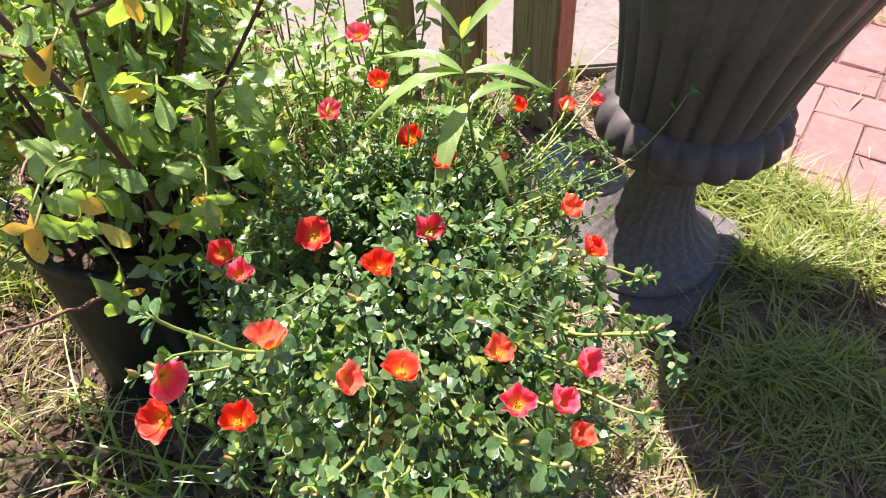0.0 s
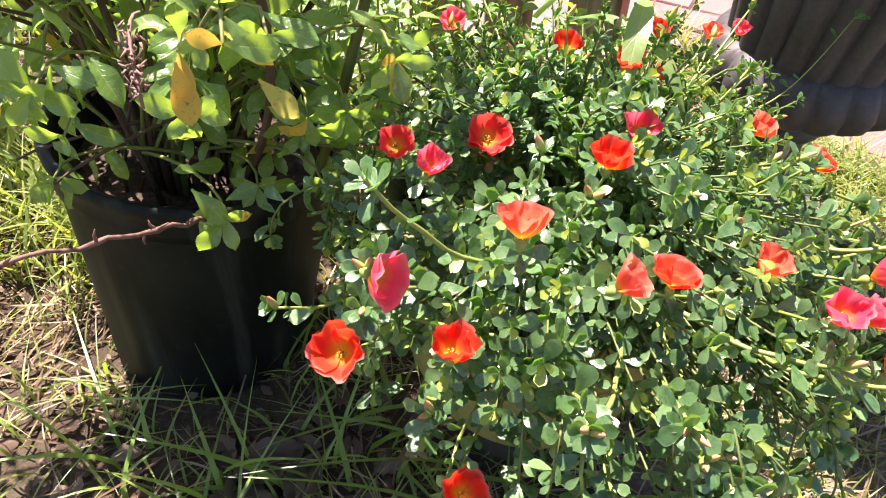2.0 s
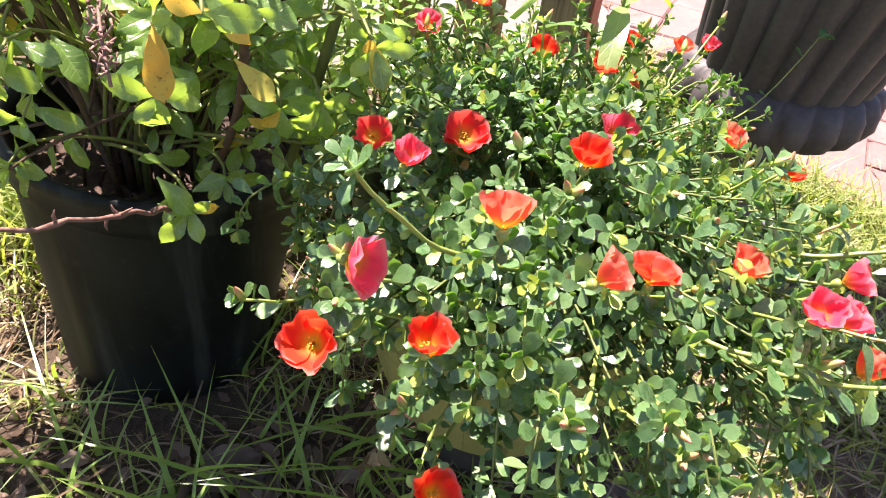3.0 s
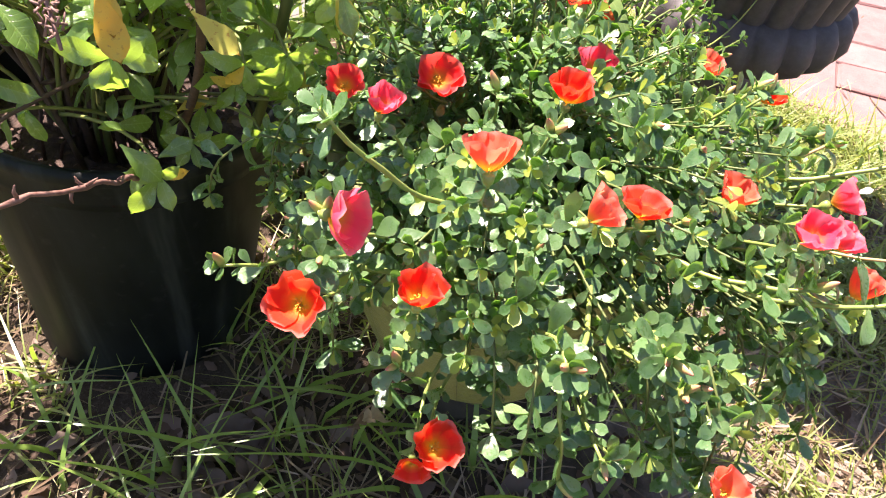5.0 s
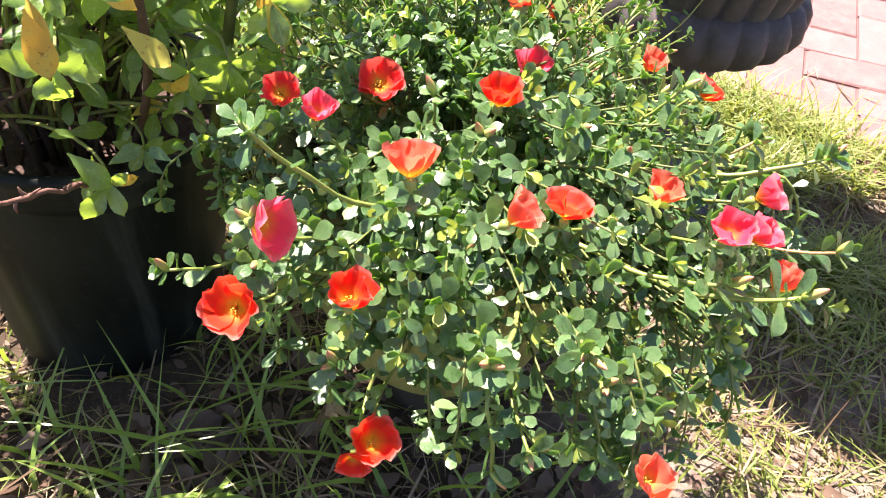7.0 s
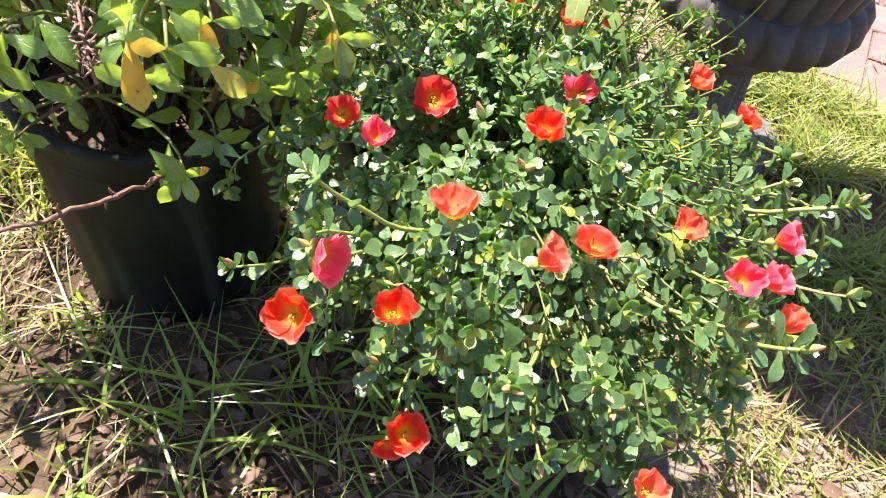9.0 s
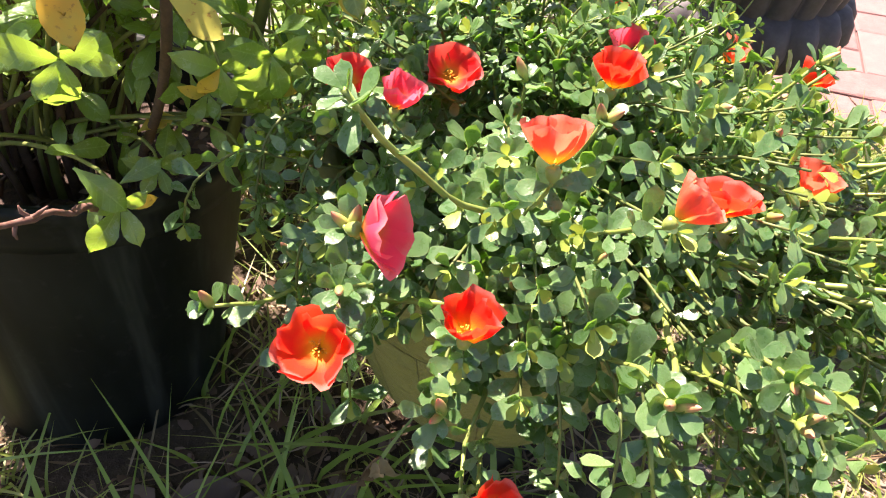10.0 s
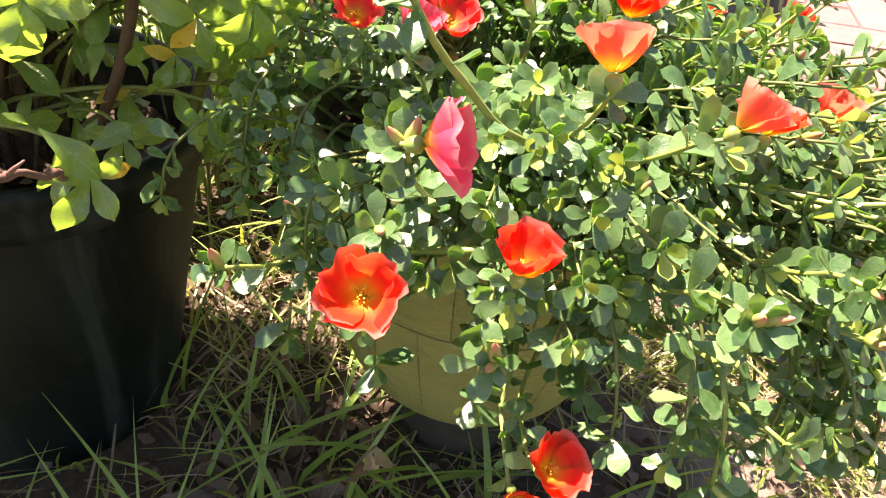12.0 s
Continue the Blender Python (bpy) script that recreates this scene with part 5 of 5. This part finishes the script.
def blades(name, spots, low, high, width, lean, mat, label, r, seg=4):
    n = len(spots)
    xy = np.array(spots)
    z0 = np.array([height(x, y) for x, y in spots]) - 0.004
    a, h = r.uniform(0, 2 * np.pi, n), r.uniform(low, high, n)
    tip = h * r.uniform(lean[0], lean[1], n)
    w = width * r.uniform(0.6, 1.2, n)
    ax, sx = np.stack([np.cos(a), np.sin(a)], 1), np.stack([-np.sin(a), np.cos(a)], 1)
    verts = np.zeros((n, 2 * seg + 1, 3))
    for i in range(seg + 1):
        s = i / seg
        out = tip * s ** 1.8
        up = h * (s - 0.45 * np.clip(tip / h - 0.5, 0, 2) * s ** 2.2)
        c = xy + ax * out[:, None]
        ww = w * (1 - s ** 1.6) * 0.5
        if i == seg:
            verts[:, 2 * i, :2], verts[:, 2 * i, 2] = c, z0 + np.maximum(up, 0.004)
        else:
            verts[:, 2 * i, :2], verts[:, 2 * i, 2] = c - sx * ww[:, None], z0 + np.maximum(up, 0.002 * i) 
            verts[:, 2 * i + 1, :2], verts[:, 2 * i + 1, 2] = c + sx * ww[:, None], z0 + np.maximum(up, 0.002 * i) 
    k = 2 * seg + 1
    faces = []
    for b in range(n):
        o = b * k
        for i in range(seg - 1):
            faces.append((o + 2 * i, o + 2 * i + 1, o + 2 * i + 3, o + 2 * i + 2))
        faces.append((o + 2 * seg - 2, o + 2 * seg - 1, o + 2 * seg))
    return tagged(piece(name, make_mesh(name, verts.reshape(-1, 3), faces, mat)), label, "grass", "", "stuff")


def build_turf():
    r = np.random.default_rng(91)

    def lawn(x, y, r):
        if under_pot(x, y):
            return False
        if in_paving(x, y, 0.0) or (y > 0.92 and x < 0.46):
            return False
        patch = noise.noise((x * 5, y * 5, 4.0)) + 0.5 * noise.noise((x * 14, y * 14, 6.0))
        d = 0.80 if x > 0.40 else (0.36 if x > 0.12 else 0.12)
        if y < 0.50 and 0.1 < x < 0.45:
            d *= 0.5
        return r.random() < d * (0.50 + 1.3 * patch)
    blades("short_grass", scatter(4200, (0.04, 0.8, 0.12, 0.66), lawn, r), 0.016, 0.058, 0.0042, (0.5, 1.8), M_GRASS, "short worn grass tufts on pale dry soil", r)
    blades("lawn_grass", scatter(4300, (0.30, 1.1, 0.60, 1.35), lawn, r), 0.025, 0.085, 0.0052, (0.5, 1.6), M_GRASS, "short patchy green lawn grass beside the urn", r)

    def edge(x, y, r):
        return in_paving(x, y, 0.06) and not in_paving(x, y, -0.03) and not under_pot(x, y) and noise.noise((x * 8, y * 8, 2.0)) > -0.25
    blades("edge_grass", scatter(900, (0.45, 1.1, 0.6, 1.5), edge, r), 0.035, 0.10, 0.0052, (0.5, 1.3), M_GRASS, "longer grass along the edge of the paving", r, 5)

    def left(x, y, r):
        if under_pot(x, y) or (y > 1.3 and x > -0.4):
            return False
        patch = noise.noise((x * 4, y * 4, 14.0)) + 0.6 * noise.noise((x * 13, y * 13, 16.0))
        d = 0.75 if x < -0.5 and y > 0.80 else (0.34 if x < -0.45 and y > 0.6 else 0.24)
        return r.random() < d * (0.6 + patch)
    blades("weedy_grass", scatter(3600, (-1.3, 0.12, 0.12, 1.25), left, r), 0.02, 0.085, 0.0042, (0.5, 1.7), M_GRASS, "sparse weedy grass round the pots", r, 5)
    blades("tall_grass", scatter(150, (-0.56, 0.04, 0.26, 0.70), lambda x, y, r: not under_pot(x, y) and r.random() < 0.7, r), 0.05, 0.18, 0.0074, (0.6, 2.0), M_LONGGRASS, "long loose grass blades in front of the pots", r, 7)
    blades("joint_grass", scatter(700, (0.55, 1.7, 0.9, 2.2), lambda x, y, r: in_paving(x, y, -0.03) and noise.noise((x * 3.3 + y * 2.0, y * 4.2 - x, 21.0)) > 0.42, r), 0.02, 0.06, 0.0032, (0.4, 1.2), M_GRASS, "grass tufts growing between the pavers", r)
    blades("back_grass", scatter(5200, (-1.7, 0.3, 0.85, 2.3), lambda x, y, r: not under_pot(x, y) and not (y > 1.38 and x > -0.36) and noise.noise((x * 4, y * 4, 33.0)) > 0.02, r), 0.05, 0.17, 0.0075, (0.4, 1.2), M_GRASS, "rough tall grass and weeds along the fence", r, 5)

    # the rest of the garden, out of the way
    def beyond(x, y, r):
        return not in_paving(x, y, 0.05) and not (-1.4 < x < 1.0 and 0.0 < y < 1.9) and not (-0.4 < x < 0.5 and y > 1.3) and noise.noise((x * 1.3, y * 1.3, 71.0)) + 0.5 * noise.noise((x * 5, y * 5, 72.0)) > -0.3
    blades("garden_grass", scatter(20000, (-4.5, 3.5, -3.5, 5.5), beyond, r), 0.04, 0.12, 0.014, (0.4, 1.3), M_GRASS, "rough grass of the open garden all round", r, 3)

    # straw
    def anywhere(x, y, r):
        if in_paving(x, y, -0.02):
            return r.random() < 0.012
        return not under_pot(x, y) and r.random() < (0.85 if x > 0.36 else (0.7 if x > -0.08 else ((0.27 if x > -0.25 else 0.17) if y < 0.66 else 0.45))) * (0.8 + 1.4 * noise.noise((x * 6, y * 6, 40.0)))
    strips = [blade_shape(0.06, 0.0030, 6, 0.8, 0.8, 0.3, d, 0.3) for d in (0.5, -0.4, 1.0)]
    items = []
    for x, y in scatter(21000, (-1.4, 1.1, 0.1, 1.9), anywhere, r):
        a = r.uniform(0, 6.28)
        items.append((int(r.integers(0, 3)), facing((x, y, height(x, y) + r.uniform(0.001, 0.014)), (math.cos(a), math.sin(a), r.normal(0, 0.16)), (r.normal(0, 0.4), r.normal(0, 0.4), 1), r.uniform(0.35, 1.3))))
    v, f, uv = batch(strips, items)
    tagged(piece("dry_straw", make_mesh("dry_straw", v, f, M_STRAW)), "bleached dry grass thatch on the soil", "straw", "", "stuff")

    # long bleached stalks, tangled under the pots
    def bare(x, y, r):
        return not under_pot(x, y) and not in_paving(x, y, 0.0)
    stalks = [blade_shape(0.15, 0.0026, 9, 0.7, 0.6, 0.3, d, 0.2) for d in (0.5, -0.3, 0.9)]
    items = []
    for x, y in scatter(340, (-0.75, 0.75, 0.22, 0.80), bare, r):
        a = r.uniform(0, 6.28)
        items.append((int(r.integers(0, 3)), facing((x, y, height(x, y) + r.uniform(0.004, 0.02)), (math.cos(a), math.sin(a), abs(r.normal(0.05, 0.22))), (r.normal(0, 0.3), r.normal(0, 0.3), 1), r.uniform(0.4, 1.1))))
    v, f, uv = batch(stalks, items)
    tagged(piece("dry_stalks", make_mesh("dry_stalks", v, f, M_STRAW)), "long bleached grass stalks lying tangled on the soil", "straw", "", "stuff")

    def shed(x, y, r):
        return not in_paving(x, y, 0.0) and not under_pot(x, y) and r.random() < (0.2 if x > 0.1 else (0.9 if y < 0.62 else 0.5)) * (0.7 + 1.4 * noise.noise((x * 7, y * 7, 60.0)))
    dead = [blade_shape(0.032, 0.016, 7, 1.0, 0.7, c, d, 0.25, 0.12) for c, d in ((0.4, 0.6), (-0.3, -0.5), (0.2, 1.1))]
    items = []
    for x, y in scatter(7000, (-1.6, 0.9, 0.1, 2.2), shed, r):
        a = r.uniform(0, 6.28)
        items.append((int(r.integers(0, 3)), facing((x, y, height(x, y) + r.uniform(0.003, 0.012)), (math.cos(a), math.sin(a), r.normal(0, 0.2)), (r.normal(0, 0.4), r.normal(0, 0.4), 1), 0.25 + 1.1 * r.random() ** 2)))
    v, f, uv = batch(dead, items)
    tagged(piece("leaf_litter", make_mesh("leaf_litter", v, f, M_DEADLEAF)), "curled brown dead leaves scattered on the soil", "dead leaves", "", "stuff")


build_turf()


# ---- clay pavers in a herringbone, last ----
def build_paving():
    L, W, J = 0.196, 0.098, 0.0030
    yaw = math.atan2(0.817, 0.577)
    bed_v = [(0.475, 1.23, -0.001), (0.83, 0.70, -0.001), (1.75, -0.36, -0.001), (4.15, -0.36, -0.001), (1.40, 3.12, -0.001), (0.475, 3.12, -0.001)]
    paving = tagged(piece("pavement", make_mesh("pavement", bed_v, [(0, 1, 2, 3, 4, 5)], M_SAND, False)), "pink clay brick paving with sandy joints", "pavement", "", "structure")
    r = np.random.default_rng(17)
    data = []
    for k in range(5):
        bm = bmesh.new()
        bmesh.ops.create_cube(bm, size=1.0)
        bmesh.ops.scale(bm, vec=(L - J, W - J, 0.05), verts=bm.verts)
        bmesh.ops.bevel(bm, geom=[e for e in bm.edges if e.verts[0].co.z > 0 and e.verts[1].co.z > 0], offset=0.004, segments=1, affect="EDGES")
        for v in bm.verts:
            v.co += Vector(r.normal(0, 0.0012, 3))
        me = bpy.data.meshes.new("brick")
        bm.to_mesh(me)
        bm.free()
        me.materials.append(M_BRICK)
        data.append(me)
    spots = []
    turn = Matrix.Rotation(yaw, 4, "Z")
    for i in range(-30, 31):
        for j in range(-30, 31):
            # herringbone: steps of one width along the diagonal, two lengths across
            for flip in (0, 1):
                gx, gy = i * W + 2 * L * j, i * W
                c = Vector((gx + L + W / 2, gy, 0)) if flip else Vector((gx + L / 2, gy + W / 2, 0))
                ang = math.pi / 2 if flip else 0.0
                p = turn @ c + Vector((0.719, 1.149, 0))
                if in_paving(p.x, p.y, -0.01) and 0.78 * (p.x - 0.7) + 0.63 * (p.y - 1.04) < 1.9 and -0.3 < p.y < 3.1:
                    spots.append((p, ang))
    spots.sort(key=lambda s: (s[0].x - 0.8) ** 2 + (s[0].y - 1.1) ** 2)
    rest = []
    for n, (p, ang) in enumerate(spots):
        m = Matrix.Translation((p.x, p.y, -0.020 + r.normal(0, 0.0012))) @ Matrix.Rotation(yaw + ang, 4, "Z") @ pose(0, 0, 0, r.normal(0, 0.35), r.normal(0, 0.25), r.normal(0, 0.4))
        if n < 300:
            piece("brick", data[int(r.integers(0, 5))], paving, m)
        else:
            rest.append((0, m))
    if rest:
        me = data[0]
        form = (np.array([v.co[:] for v in me.vertices]), [tuple(q.vertices) for q in me.polygons], np.zeros((len(me.vertices), 2)))
        v, f, uv = batch([form], rest)
        tagged(piece("far_paving", make_mesh("far_paving", v, f, M_BRICK, False), paving), kind="stuff")


build_paving()
